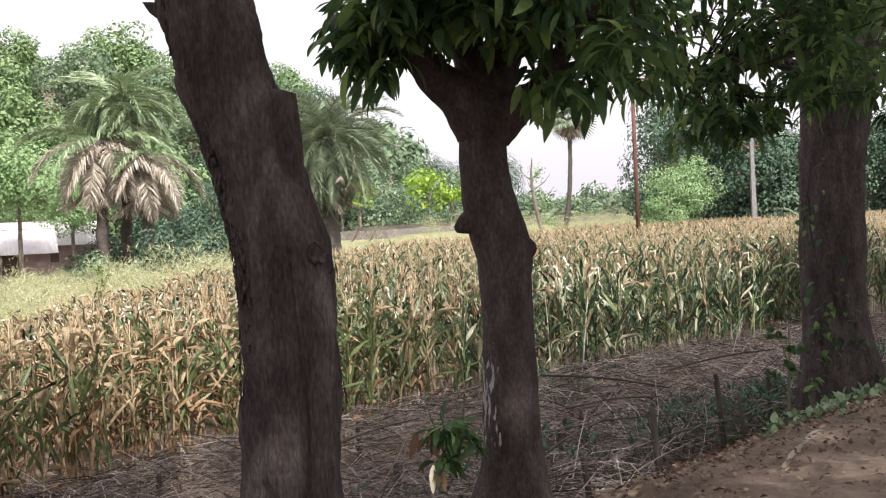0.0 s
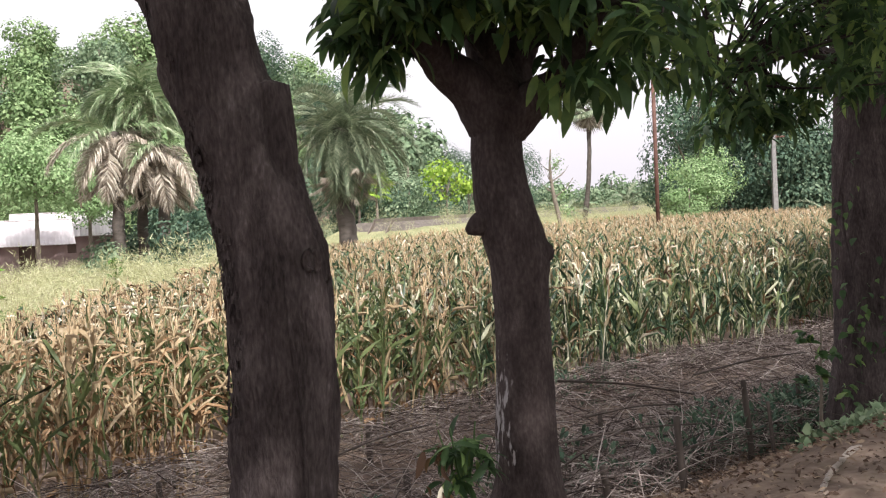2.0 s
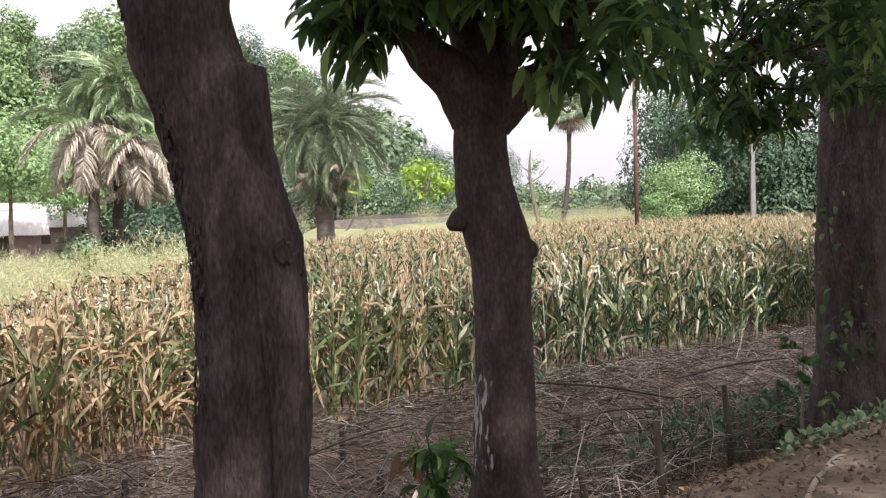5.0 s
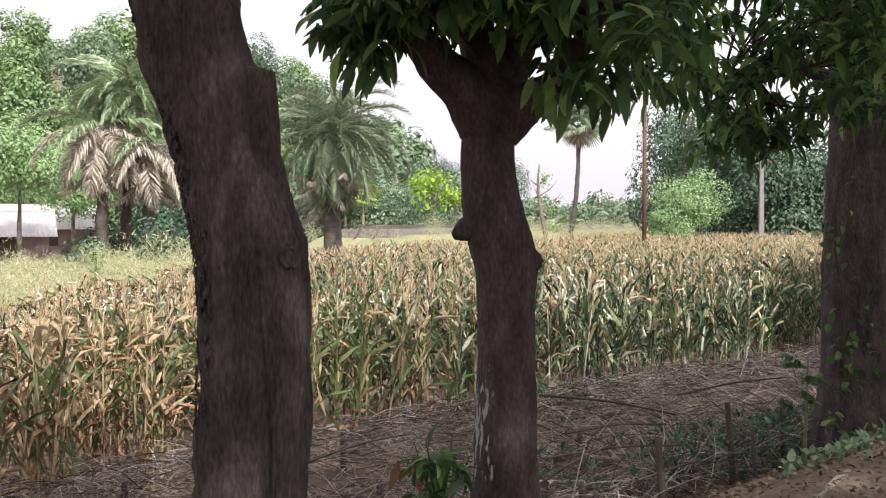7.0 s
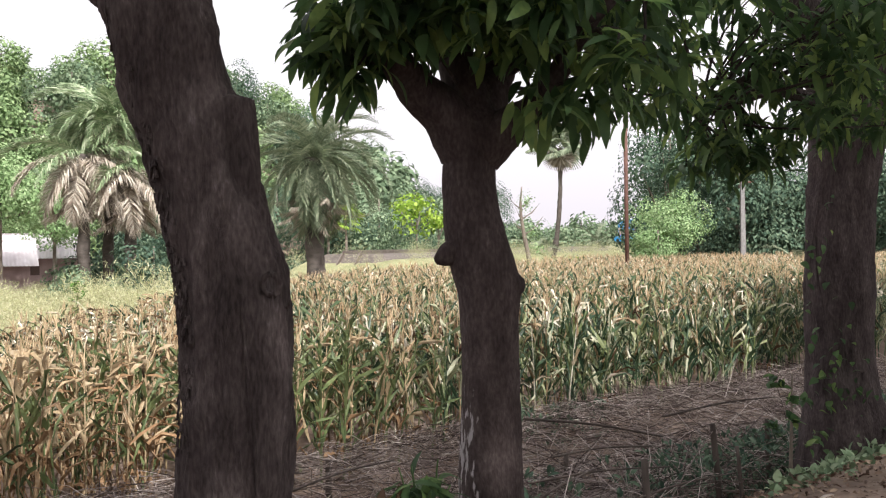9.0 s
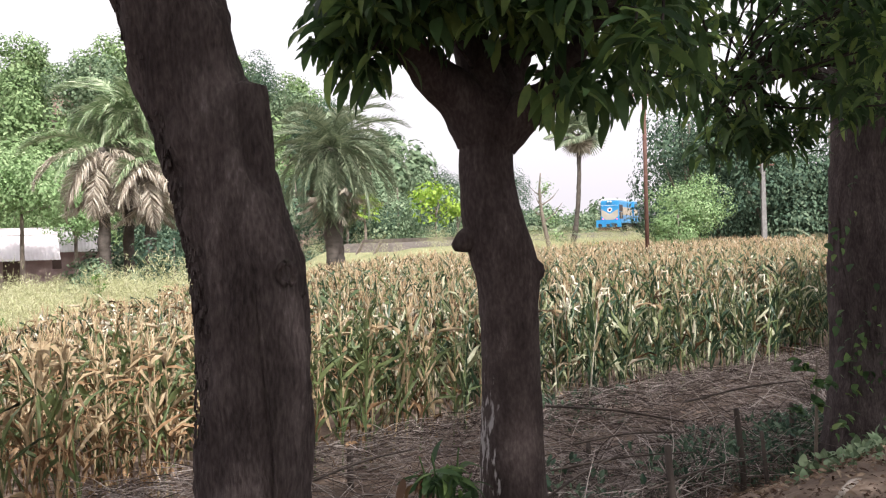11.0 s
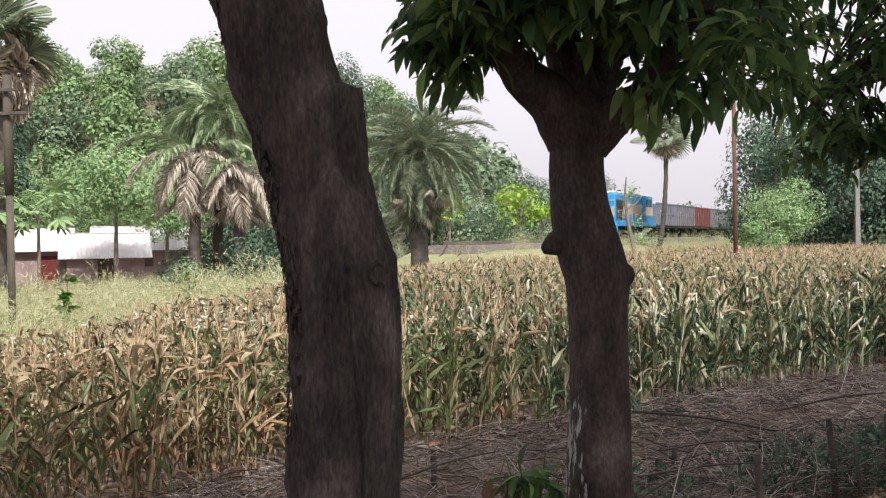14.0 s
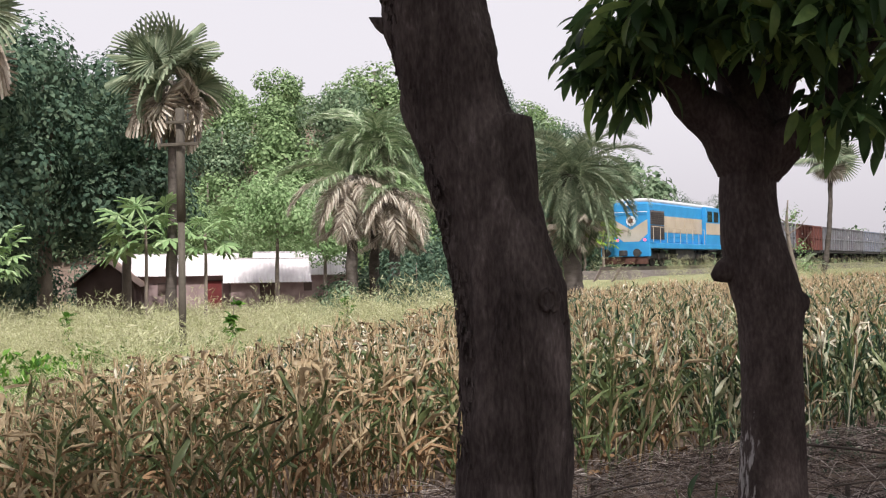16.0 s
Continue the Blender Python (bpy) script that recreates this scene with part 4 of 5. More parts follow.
def tree_lean():
    """The thick leaning trunk with a sawn-off limb."""
    t = thing("mango_tree", "thick leaning dark-barked roadside tree with a cut limb stump", "tree", "roadside trees")
    put("trunk", tube_mesh("trunk", [(-0.82, 4.45, -0.22, 0.294), (-0.81, 4.45, 0.13, 0.256), (-0.81, 4.45, 0.41, 0.241), (-0.8, 4.45, 0.69, 0.239), (-0.79, 4.45, 0.95, 0.233), (-0.79, 4.45, 1.16, 0.227), (-0.8, 4.45, 1.35, 0.228), (-0.83, 4.45, 1.54, 0.22), (-0.88, 4.45, 1.77, 0.209), (-0.95, 4.45, 2.01, 0.214), (-1.02, 4.45, 2.22, 0.212), (-1.06, 4.45, 2.41, 0.22), (-1.11, 4.45, 2.62, 0.227), (-1.13, 4.45, 2.81, 0.229), (-1.21, 4.45, 3.09, 0.235)], M["bark"], around=72, step=0.020, rough=0.016, grain=0.024, seed=3), t)
    put("limb_stump", tube_mesh("limb_stump", [(-0.78, 4.4, 1.49, 0.046), (-0.79, 4.4, 1.7, 0.116), (-0.78, 4.4, 1.89, 0.114), (-0.79, 4.4, 2.05, 0.112), (-0.79, 4.4, 2.17, 0.098)], M["bark"], around=40, step=0.022, rough=0.014, grain=0.014, seed=9), t, "sawn-off limb healed over with bark")
    put("twig", tube_mesh("twig", [(-0.590, 4.40, 1.310, 0.008), (-0.560, 4.36, 1.320, 0.005), (-0.550, 4.34, 1.360, 0.002)], M["bark"], around=6, step=0.02, rough=0.002, grain=0.001), t, "thin broken twig")
    put("snag", tube_mesh("snag", [(-1.260, 4.42, 2.560, 0.05), (-1.340, 4.40, 2.600, 0.035), (-1.390, 4.40, 2.630, 0.006)], M["bark"], around=12, step=0.02, rough=0.006, grain=0.005), t, "short broken branch stub")
    # loose plates of bark down the trunk's weather side
    n = 700
    z = 0.7 + 2.3 * rng.random(n) ** 0.7
    cx = np.interp(z, [0.69, 1.16, 1.54, 2.01, 2.41, 2.81, 3.09], [-0.80, -0.79, -0.83, -0.95, -1.06, -1.13, -1.21])
    cr = np.interp(z, [0.69, 1.16, 1.54, 2.01, 2.41, 3.09], [0.239, 0.227, 0.220, 0.214, 0.220, 0.235])
    a = math.pi + 0.15 + 0.75 * rng.random(n) ** 1.4
    nrm = np.stack([np.cos(a), np.sin(a), 0.1 * rng.normal(size=n)], 1)
    nrm /= np.linalg.norm(nrm, axis=1)[:, None]
    down = np.array([0.25, 0, -1.0]) + 0.12 * rng.normal(size=(n, 3))
    down -= nrm * np.sum(down * nrm, axis=1)[:, None]
    down /= np.linalg.norm(down, axis=1)[:, None]
    plate = (np.array([(0, -0.2, 0), (1, -0.24, 0.12), (1.1, 0.2, 0.16), (0.1, 0.24, 0), (0, -0.2, -0.2), (1, -0.24, -0.2), (1.1, 0.2, -0.2), (0.1, 0.24, -0.2)]),
             np.array([(0, 1, 2, 3), (0, 4, 5, 1), (1, 5, 6, 2), (2, 6, 7, 3), (3, 7, 4, 0)]))
    p = np.stack([cx, np.full(n, 4.45), z], 1) + nrm * (cr * 1.0)[:, None]
    v, f = scatter(plate[0], plate[1], p, np.stack([down, np.cross(nrm, down), nrm], axis=-1), 0.012 + 0.024 * rng.random(n))
    put("bark_plate", mesh_np("bark_plate", v, [f], [M["bark"]], smooth=False), t, "loose scaly plates of bark")
    ring = [(-0.615 + 0.034 * math.cos(k * 0.7), 4.262 - 0.012 * math.sin(k * 0.7), 1.415 + 0.042 * math.sin(k * 0.7), 0.013) for k in range(10)]
    put("knot", tube_mesh("knot", ring, M["bark"], around=10, step=0.01, rough=0.004, grain=0.004), t, "healed ring round a knot hole")
    vine = [(-0.70 + 0.03 * math.sin(3.1 * q), 4.45 - float(np.interp(q, [0.1, 0.7, 1.4], [0.262, 0.238, 0.226])), q, 0.009) for q in np.linspace(0.1, 1.38, 12)]
    put("vine", tube_mesh("vine", vine, M["bark"], around=7, step=0.03, rough=0.004, grain=0.003), t, "thin dry creeper stem")
    ends = fill([(-1.63, 4.5, 4.63, 1.4, 1.4, 0.7), (-0.92, 3.6, 3.92, 1.3, 1.3, 0.6)], (70, 60))
    put("upper_limb", tube_mesh("upper_limb", [(-1.21, 4.45, 3.07, 0.19), (-1.39, 4.5, 3.49, 0.15), (-1.54, 4.6, 4.21, 0.08)], M["bark"], around=20, step=0.08, rough=0.01, grain=0.01), t)
    put("crown", leaf_whorls("crown", ends, 12, 0.24, 0.5, M["mango_leaf"]), t)


def tree_fork():
    """The slender trunk that forks at head height."""
    t = thing("mango_tree", "forked roadside mango tree with a knobbed grey-brown trunk", "tree", "roadside trees")
    put("trunk", tube_mesh("trunk", [(0.3, 5.7, -0.54, 0.316), (0.31, 5.7, -0.21, 0.263), (0.33, 5.7, 0.03, 0.205), (0.33, 5.7, 0.15, 0.184), (0.33, 5.7, 0.39, 0.172), (0.34, 5.7, 0.69, 0.152), (0.34, 5.7, 0.93, 0.148), (0.34, 5.7, 1.17, 0.154), (0.34, 5.7, 1.34, 0.163), (0.3, 5.7, 1.5, 0.169), (0.27, 5.7, 1.63, 0.161), (0.25, 5.7, 1.78, 0.151), (0.24, 5.7, 1.96, 0.149), (0.26, 5.7, 2.09, 0.145), (0.29, 5.7, 2.21, 0.131), (0.28, 5.7, 2.33, 0.068)], M["bark_pale"], around=56, step=0.02, rough=0.012, grain=0.009, seed=21), t)
    put("knob", tube_mesh("knob", [(0.200, 5.68, 1.550, 0.075), (0.090, 5.66, 1.500, 0.045), (0.050, 5.66, 1.480, 0.012)], M["bark_pale"], around=20, step=0.012, rough=0.006, grain=0.005, seed=5), t, "stub of a lost branch")
    put("burl", tube_mesh("burl", [(0.360, 5.70, 1.380, 0.13), (0.450, 5.68, 1.350, 0.10), (0.520, 5.68, 1.350, 0.03)], M["bark_pale"], around=24, step=0.014, rough=0.006, grain=0.005, seed=15), t, "swollen burl on the trunk")
    limbs = [[(0.23, 5.7, 2.09, 0.155), (0.12, 5.65, 2.25, 0.125), (-0.03, 5.55, 2.37, 0.1), (-0.14, 5.4, 2.51, 0.085), (-0.24, 5.3, 2.82, 0.07), (-0.4, 5.2, 3.29, 0.04)], [(0.26, 5.7, 2.11, 0.15), (0.23, 5.75, 2.35, 0.12), (0.16, 5.8, 2.64, 0.1), (0.14, 5.9, 3.06, 0.08), (0.24, 6, 3.75, 0.04)], [(0.3, 5.7, 2.08, 0.14), (0.45, 5.65, 2.19, 0.1), (0.56, 5.55, 2.25, 0.085), (0.64, 5.4, 2.36, 0.07), (0.76, 5.2, 2.58, 0.05), (0.97, 5.0, 2.8, 0.03)], [(0.29, 5.75, 2.14, 0.12), (0.38, 5.9, 2.44, 0.1), (0.49, 6.1, 2.76, 0.08), (0.69, 6.3, 3.26, 0.05)]]
    roots = []
    for k, sp in enumerate(limbs):
        put("limb", tube_mesh("limb", sp, M["bark_pale"], around=26, step=0.03, rough=0.010, grain=0.008, seed=30 + k), t)
        roots += [q[:3] for q in sp[1:]]
    ends = fill([(-0.36, 5.3, 2.56, 0.17, 0.4, 0.22), (-0.18, 5.2, 2.69, 0.35, 0.5, 0.12), (0.50, 5.0, 2.64, 0.28, 0.4, 0.2), (0.74, 5.1, 2.37, 0.3, 0.5, 0.22), (0.99, 5.6, 2.6, 0.5, 0.7, 0.34), (0.62, 5.4, 2.79, 0.8, 0.9, 0.2), (0.04, 5.3, 2.85, 0.8, 0.9, 0.12), (1.72, 7.0, 2.57, 0.5, 0.6, 0.22), (1.31, 6.6, 2.61, 0.5, 0.8, 0.28), (0.2, 5.6, 3.69, 1.8, 1.8, 0.8), (0.97, 5.8, 3.77, 1.8, 1.8, 0.9), (-0.44, 5.4, 2.62, 0.12, 0.3, 0.18)], (18, 24, 12, 14, 10, 40, 46, 7, 6, 100, 100, 4))
    put("branchwork", twigs("branchwork", ends[::2], roots, M["bark"]), t)
    put("crown", leaf_whorls("crown", ends, 14, 0.185, 0.6, M["mango_leaf"]), t)


def tree_ivy():
    """The third tree, at the bend of the lane, with climbers on its trunk."""
    t = thing("mango_tree", "stout roadside mango tree with climbers on its trunk", "tree", "roadside trees")
    put("trunk", tube_mesh("trunk", [(3.81, 9.7, -0.47, 0.479), (3.78, 9.7, -0.09, 0.397), (3.77, 9.7, 0.24, 0.348), (3.76, 9.7, 0.7, 0.318), (3.77, 9.7, 1.27, 0.297), (3.8, 9.7, 1.78, 0.287), (3.84, 9.7, 2.29, 0.297), (3.87, 9.7, 2.7, 0.336), (3.9, 9.7, 3.11, 0.384)], M["bark"], around=44, step=0.04, rough=0.03, grain=0.02, seed=41), t)
    limbs = [[(3.82, 9.7, 2.91, 0.33), (3.49, 9.5, 3.43, 0.22), (2.99, 9.2, 3.86, 0.16), (2.31, 8.8, 4.32, 0.09)], [(3.87, 9.7, 2.86, 0.32), (4.14, 9.6, 3.45, 0.24), (4.45, 9.4, 4.11, 0.16)], [(3.86, 9.8, 2.87, 0.28), (3.99, 10, 3.95, 0.2), (4.22, 10.3, 5.11, 0.12)], [(3.63, 9.6, 2.69, 0.12), (3.02, 9.0, 2.86, 0.08), (2.42, 8.4, 2.73, 0.05), (2.05, 8.0, 2.5, 0.03)]]
    roots = []
    for k, sp in enumerate(limbs):
        put("limb", tube_mesh("limb", sp, M["bark"], around=18, step=0.06, rough=0.02, grain=0.01, seed=50 + k), t)
        roots += [q[:3] for q in sp[1:]]
    ends = fill([(2.55, 7.6, 2.89, 0.6, 0.8, 0.45), (2.76, 7.0, 2.79, 0.5, 0.7, 0.4), (2.31, 8.0, 2.84, 0.7, 0.8, 0.5), (2.67, 8.2, 2.52, 0.55, 0.6, 0.32), (2.24, 8.2, 2.35, 0.5, 0.5, 0.25), (3.43, 8.6, 2.53, 0.5, 0.6, 0.35), (1.77, 7.2, 2.9, 0.7, 0.8, 0.5), (2.76, 7.5, 3.35, 1.5, 1.5, 0.6), (1.77, 7.2, 3.62, 1.6, 1.6, 0.7), (3.66, 8, 2.97, 0.8, 0.9, 0.8), (3.4, 9, 5.81, 2.6, 2.6, 1.2), (2.35, 8.0, 2.23, 0.5, 0.4, 0.16)], (20, 20, 8, 12, 16, 20, 9, 48, 40, 40, 130, 14))
    put("branchwork", twigs("branchwork", ends[::3], roots, M["bark"]), t)
    put("crown", leaf_whorls("crown", ends, 14, 0.175, 0.6, M["mango_leaf"]), t)


def lane_shade_trees():
    """Unseen mango trees added across the lane; crowns meet overhead and shade it."""
    t = thing("mango_tree", "broad unseen mango tree, added to shade the lane and field", "tree", "roadside trees", at=pose(*from_lane(-1.5, -3.6), 0.0))
    put("trunk", tube_mesh("trunk", [(0, 0, -0.3, 0.34), (0.05, 0, 1.2, 0.26), (0, 0.05, 2.8, 0.24)], M["bark"], around=20, step=0.12, rough=0.03, grain=0.02), t)
    for a in (0.4, 1.9, 3.3, 4.9):
        put("limb", tube_mesh("limb", [(0, 0, 2.5, 0.2), (0.9 * math.cos(a), 0.9 * math.sin(a), 3.8, 0.13), (2.1 * math.cos(a), 2.1 * math.sin(a), 5.2, 0.05)], M["bark"], around=10, step=0.2, rough=0.02, grain=0.01), t)
    ends = fill([(0, 0, 5.3, 3.4, 3.4, 1.5), (1.4, 1.2, 4.6, 2.2, 2.2, 1.0), (-1.3, 1.4, 4.8, 2.0, 2.0, 1.0)], (330, 120, 120))
    put("crown", leaf_whorls("crown", ends, 8, 0.30, 0.5, M["mango_leaf"], 0.14, LEAF4), t)
    for s, d in ((-9.0, -3.4), (5.0, -3.4), (11.5, -3.4), (18.0, -3.4), (19.5, 3.9), (26.0, 3.9), (32.0, 3.9), (-3.6, 3.8), (-10.0, 3.9)):
        c = copy_thing(t, pose(*from_lane(s, d), 0.0 if d < 0 else -0.4, 0, 0, 57 * s))
        # stretched so that the added shade reaches the trunks and front maize
        if d < 0 or s < 0:
            c.scale = (1.25, 1.25, 1.85)
    t.scale = (1.25, 1.25, 1.85)


def sky_blocking_hedge():
    """Dense unseen bushy trees, added on the lane's far side to hold back skylight."""
    t = broad_tree("hedge_tree", "dense unseen bushy tree, added to block skylight across the lane", 2.6, 3.2, M["wood_c"], 3200, 0.4, lobes=20, low=0.1, trunk_r=0.12, at=(*from_lane(-18, -7.5), -0.3), group="trees of the lane's far side")
    for i in range(1, 13):
        copy_thing(t, pose(*from_lane(-18 + 3.9 * i, -7.5 + 0.6 * math.sin(i * 2.1)), -0.3, 0, 0, 77 * i))


lane_shade_trees()
sky_blocking_hedge()
tree_lean()
tree_fork()
tree_ivy()


HEART = strip(1.0, 0.72, 4, droop=0.8, fold=0.2, taper=0.8, rise=0.2, base=0.5)


def climber():
    """Ivy-like stems and leaves on the third trunk."""
    t = thing("climber", "leafy climbing vine on the stout trunk", "climbing plant")
    pos = []
    for k, (dx, z0, z1) in enumerate([(-0.27, -0.35, 1.6), (-0.32, 0.2, 1.9), (-0.05, -0.4, 0.9), (0.12, -0.4, 0.4), (-0.2, -0.4, 0.6)]):
        zs = np.linspace(z0, z1, 7)
        sp = [(3.77 + dx + 0.05 * math.sin(3 * z + k), 9.70 - 0.28 + 0.03 * math.cos(5 * z), z, 0.012) for z in zs]
        put("stem", tube_mesh("stem", sp, M["bark"], around=5, step=0.08, rough=0.004, grain=0.002, cap=False), t)
        for s in sp:
            for _ in range(3):
                pos.append((s[0] + rng.normal() * 0.07, s[1] - 0.03 - 0.05 * rng.random(), s[2] + rng.normal() * 0.1))
    p = np.array(pos)
    n = len(p)
    v, f = scatter(HEART[0], HEART[1], p, turns(-1.57 + rng.normal(size=n) * 0.9, 0.7 + 0.4 * rng.normal(size=n), 0.4 * rng.normal(size=n)), 0.045 + 0.06 * rng.random(n))
    put("foliage", mesh_np("foliage", v, [f], [M["mango_leaf"]]), t)


climber()


# ---------------------------------------------------------------- bank: sprout, stakes, stalks, litter
def sprout(at):
    t = thing("sprout", "tuft of young mango shoots with some coppery leaves", "shoot", at=pose(*at))
    for k in range(6):
        a = k * 1.05
        put("stem", tube_mesh("stem", [(0, 0, 0, 0.008), (0.06 * math.cos(a), 0.06 * math.sin(a), 0.12, 0.006), (0.13 * math.cos(a), 0.13 * math.sin(a), 0.26 + 0.03 * k, 0.004)], M["mango_leaf"], around=5, step=0.05, rough=0, grain=0), t)
    c = np.array([(0.13 * math.cos(k * 1.05), 0.13 * math.sin(k * 1.05), 0.24 + 0.03 * k) for k in range(6)] + [(0, 0, 0.15), (-0.1, -0.05, 0.1)])
    put("leaves", leaf_whorls("leaves", c * 0.75, 13, 0.13, 0.6, M["mango_leaf"], 0.03), t)
    put("copper_leaves", leaf_whorls("copper_leaves", c[[2, 3, 7]] * 0.75 + np.array([-0.05, -0.06, 0]), 6, 0.13, 1.0, M["maize_husk"], 0.04), t, "coppery young leaves")


sprout((-0.02, 5.38, 0.10))

STAKES = [(2.48, 9.1, -0.72, 0.75, 0.03, -6, 45), (1.67, 8.0, -0.66, 0.59, 0.032, -15, 279), (1.03, 7.6, -0.72, 0.41, 0.03, -6, 36), (-0.53, 8.9, -0.93, 0.32, 0.035, 0, 54), (-0.99, 10.6, -0.94, 0.41, 0.035, 0, 135), (1.36, 10.5, -0.93, 0.41, 0.03, -8, 279), (2.65, 11.0, -0.92, 0.43, 0.03, 3, 171), (3.21, 10.0, -0.75, 0.66, 0.025, 4, 207), (-2.62, 8.7, -0.94, 0.37, 0.03, 0, 270), (2.61, 8.8, -0.6, 0.47, 0.02, 8, 117), (4.35, 11.5, -0.81, 0.48, 0.025, 0, 180)]
for x, y, z, h, r, lean, turn in STAKES:
    t = thing("stake", "weathered wooden fence stake", "stake", "stakes of the broken fence", at=pose(x, y, z - 0.12, 0, lean, turn))
    put("shaft", tube_mesh("shaft", [(0, 0, 0, r), (0.01, 0, h * 0.5, r * 0.95), (0, 0.01, h + 0.12, r * 0.85)], M["stake"], around=9, step=0.06, rough=0.006, grain=0.005), t)
RAILS = [(0.73, 7.9, -0.2, 1.94, 8.6, -0.24, 0.009), (1.44, 7.9, -0.36, 2.6, 9.0, -0.38, 0.009), (0.94, 8.2, -0.07, 1.84, 8.8, -0.11, 0.009), (0.61, 7.4, -0.31, 1.25, 8.0, -0.12, 0.009), (2.04, 9.3, 0.05, 3.45, 10.6, 0.02, 0.009), (0.79, 8.8, 0.13, 1.98, 9.0, -0.07, 0.009), (-1.13, 8.8, -0.43, -0.32, 9.6, -0.35, 0.009)]
for x0, y0, z0, x1, y1, z1, r in RAILS:
    put_rail = tube_mesh("fence_rail", [(x0, y0, z0, r), ((x0 + x1) / 2, (y0 + y1) / 2, (z0 + z1) / 2 + 0.03, r), (x1, y1, z1, r * 0.7)], M["stake"], around=7, step=0.08, rough=0.002, grain=0.002)
    tagged(new("fence_rail", put_rail), "thin bent pole tied along the fence", "fence rail", "rails of the broken fence")


def stalk_heap():
    """Cut dry stalks strewn between the fence and the maize."""
    st = rod(1.0, 0.009, 0.004, 2, 3, bend=0.30)
    n = 24000
    s = rng.random(n) * 24 - 4
    d = 4.9 + 4.5 * rng.random(n) ** 0.9 - 0.4 * (s < 2)
    x, y = from_lane(s, d)
    heap = np.array([0.10 + 0.16 * (0.5 + noise.noise(Vector((a * 0.7, b * 0.7, 3)))) for a, b in zip(x, y)])
    hump = np.interp(d, [4.8, 5.6, 7.6, 9.2], [0.1, 1.0, 1.0, 0.35])
    bank = np.interp(d, [6.6, 7.6, 8.6, 9.4], [0.0, 1.0, 1.0, 0.2]) * np.interp(s, [2, 4, 12, 16], [0.3, 1.0, 1.0, 0.4])
    z = height(x, y) + (heap * hump * 1.5 + 0.26 * bank) * np.sqrt(rng.random(n)) + 0.01
    v, f = scatter(st[0], st[1], np.stack([x, y, z], 1), turns(rng.random(n) * 6.28, 1.42 + 0.28 * rng.normal(size=n), rng.normal(size=n)), 0.18 + 0.5 * rng.random(n) ** 1.6)
    # brush leaning along the fence
    n = 5200
    s = rng.random(n) * 15 + 0.5
    d = 4.4 + 1.7 * rng.random(n)
    x, y = from_lane(s, d)
    v2, f2 = scatter(st[0], st[1], np.stack([x, y, height(x, y) + 0.02 + 0.36 * rng.random(n)], 1), turns(rng.random(n) * 6.28, 1.15 + 0.5 * rng.normal(size=n), rng.normal(size=n)), 0.25 + 0.5 * rng.random(n))
    v, f = np.concatenate([v, v2]), np.concatenate([f, f2 + len(v)])
    tagged(new("stalk_heap", mesh_np("stalk_heap", v, [f], [M["straw"]])), "strewn heap of dry grey-brown stalks", "dry stalks", kind="stuff")


stalk_heap()
tagged(new("root", tube_mesh("root", [(1.88, 5.50, -0.02, 0.010), (1.97, 5.70, -0.01, 0.018), (2.24, 6.24, -0.03, 0.022), (2.54, 6.64, -0.03, 0.018), (2.69, 6.75, -0.05, 0.010)], M["pale_root"], around=10, step=0.04, rough=0.008, grain=0.006)), "pale exposed root on the lane's edge", "root")


def litter():
    n = 9000
    s = rng.random(n) * 20 - 2
    d = 2.75 + 2.8 * rng.random(n)
    x, y = from_lane(s, d)
    v, f = scatter(LEAF4[0], LEAF4[1], np.stack([x, y, height(x, y) + 0.03 + 0.03 * rng.random(n)], 1), turns(rng.random(n) * 6.28, 0.3 * rng.normal(size=n), 0.5 * rng.normal(size=n)), 0.03 + 0.045 * rng.random(n))
    tagged(new("leaf_litter", mesh_np("leaf_litter", v, [f], [M["litter"]])), "fallen brown leaves on the bank", "leaf litter", kind="stuff")
    n = 2400
    s = rng.random(n) * 16 - 1
    d = 1.2 + 1.7 * rng.random(n) ** 0.6
    x, y = from_lane(s, d)
    v, f = scatter(LEAF4[0], LEAF4[1], np.stack([x, y, height(x, y) + 0.03], 1), turns(rng.random(n) * 6.28, 0.2 * rng.normal(size=n), 0.4 * rng.normal(size=n)), 0.025 + 0.045 * rng.random(n))
    tagged(new("lane_litter", mesh_np("lane_litter", v, [f], [M["litter"]])), "scattered fallen leaves on the lane's edge", "leaf litter", kind="stuff")


litter()


def clods():
    """Crumbs of earth and small stones on the lane's edge and the bank."""
    v8 = np.array([(1, 0, 0), (0, 1, 0), (-1, 0, 0), (0, -1, 0), (0, 0, 0.8), (0, 0, -0.8)])
    f8 = np.array([(0, 1, 4), (1, 2, 4), (2, 3, 4), (3, 0, 4), (1, 0, 5), (2, 1, 5), (3, 2, 5), (0, 3, 5)])
    n = 6000
    s, d = rng.random(n) * 17 - 1, 0.8 + 4.4 * rng.random(n)
    x, y = from_lane(s, d)
    v, f = scatter(v8, f8, np.stack([x, y, height(x, y) + 0.005], 1), turns(rng.random(n) * 6.28, rng.normal(size=n), rng.normal(size=n)), 0.006 + 0.024 * rng.random(n) ** 3)
    tagged(new("earth_clods", mesh_np("earth_clods", v, [f], [M["clod"]], smooth=False)), "crumbs of dry earth on the bank", "earth clods", kind="stuff")


clods()


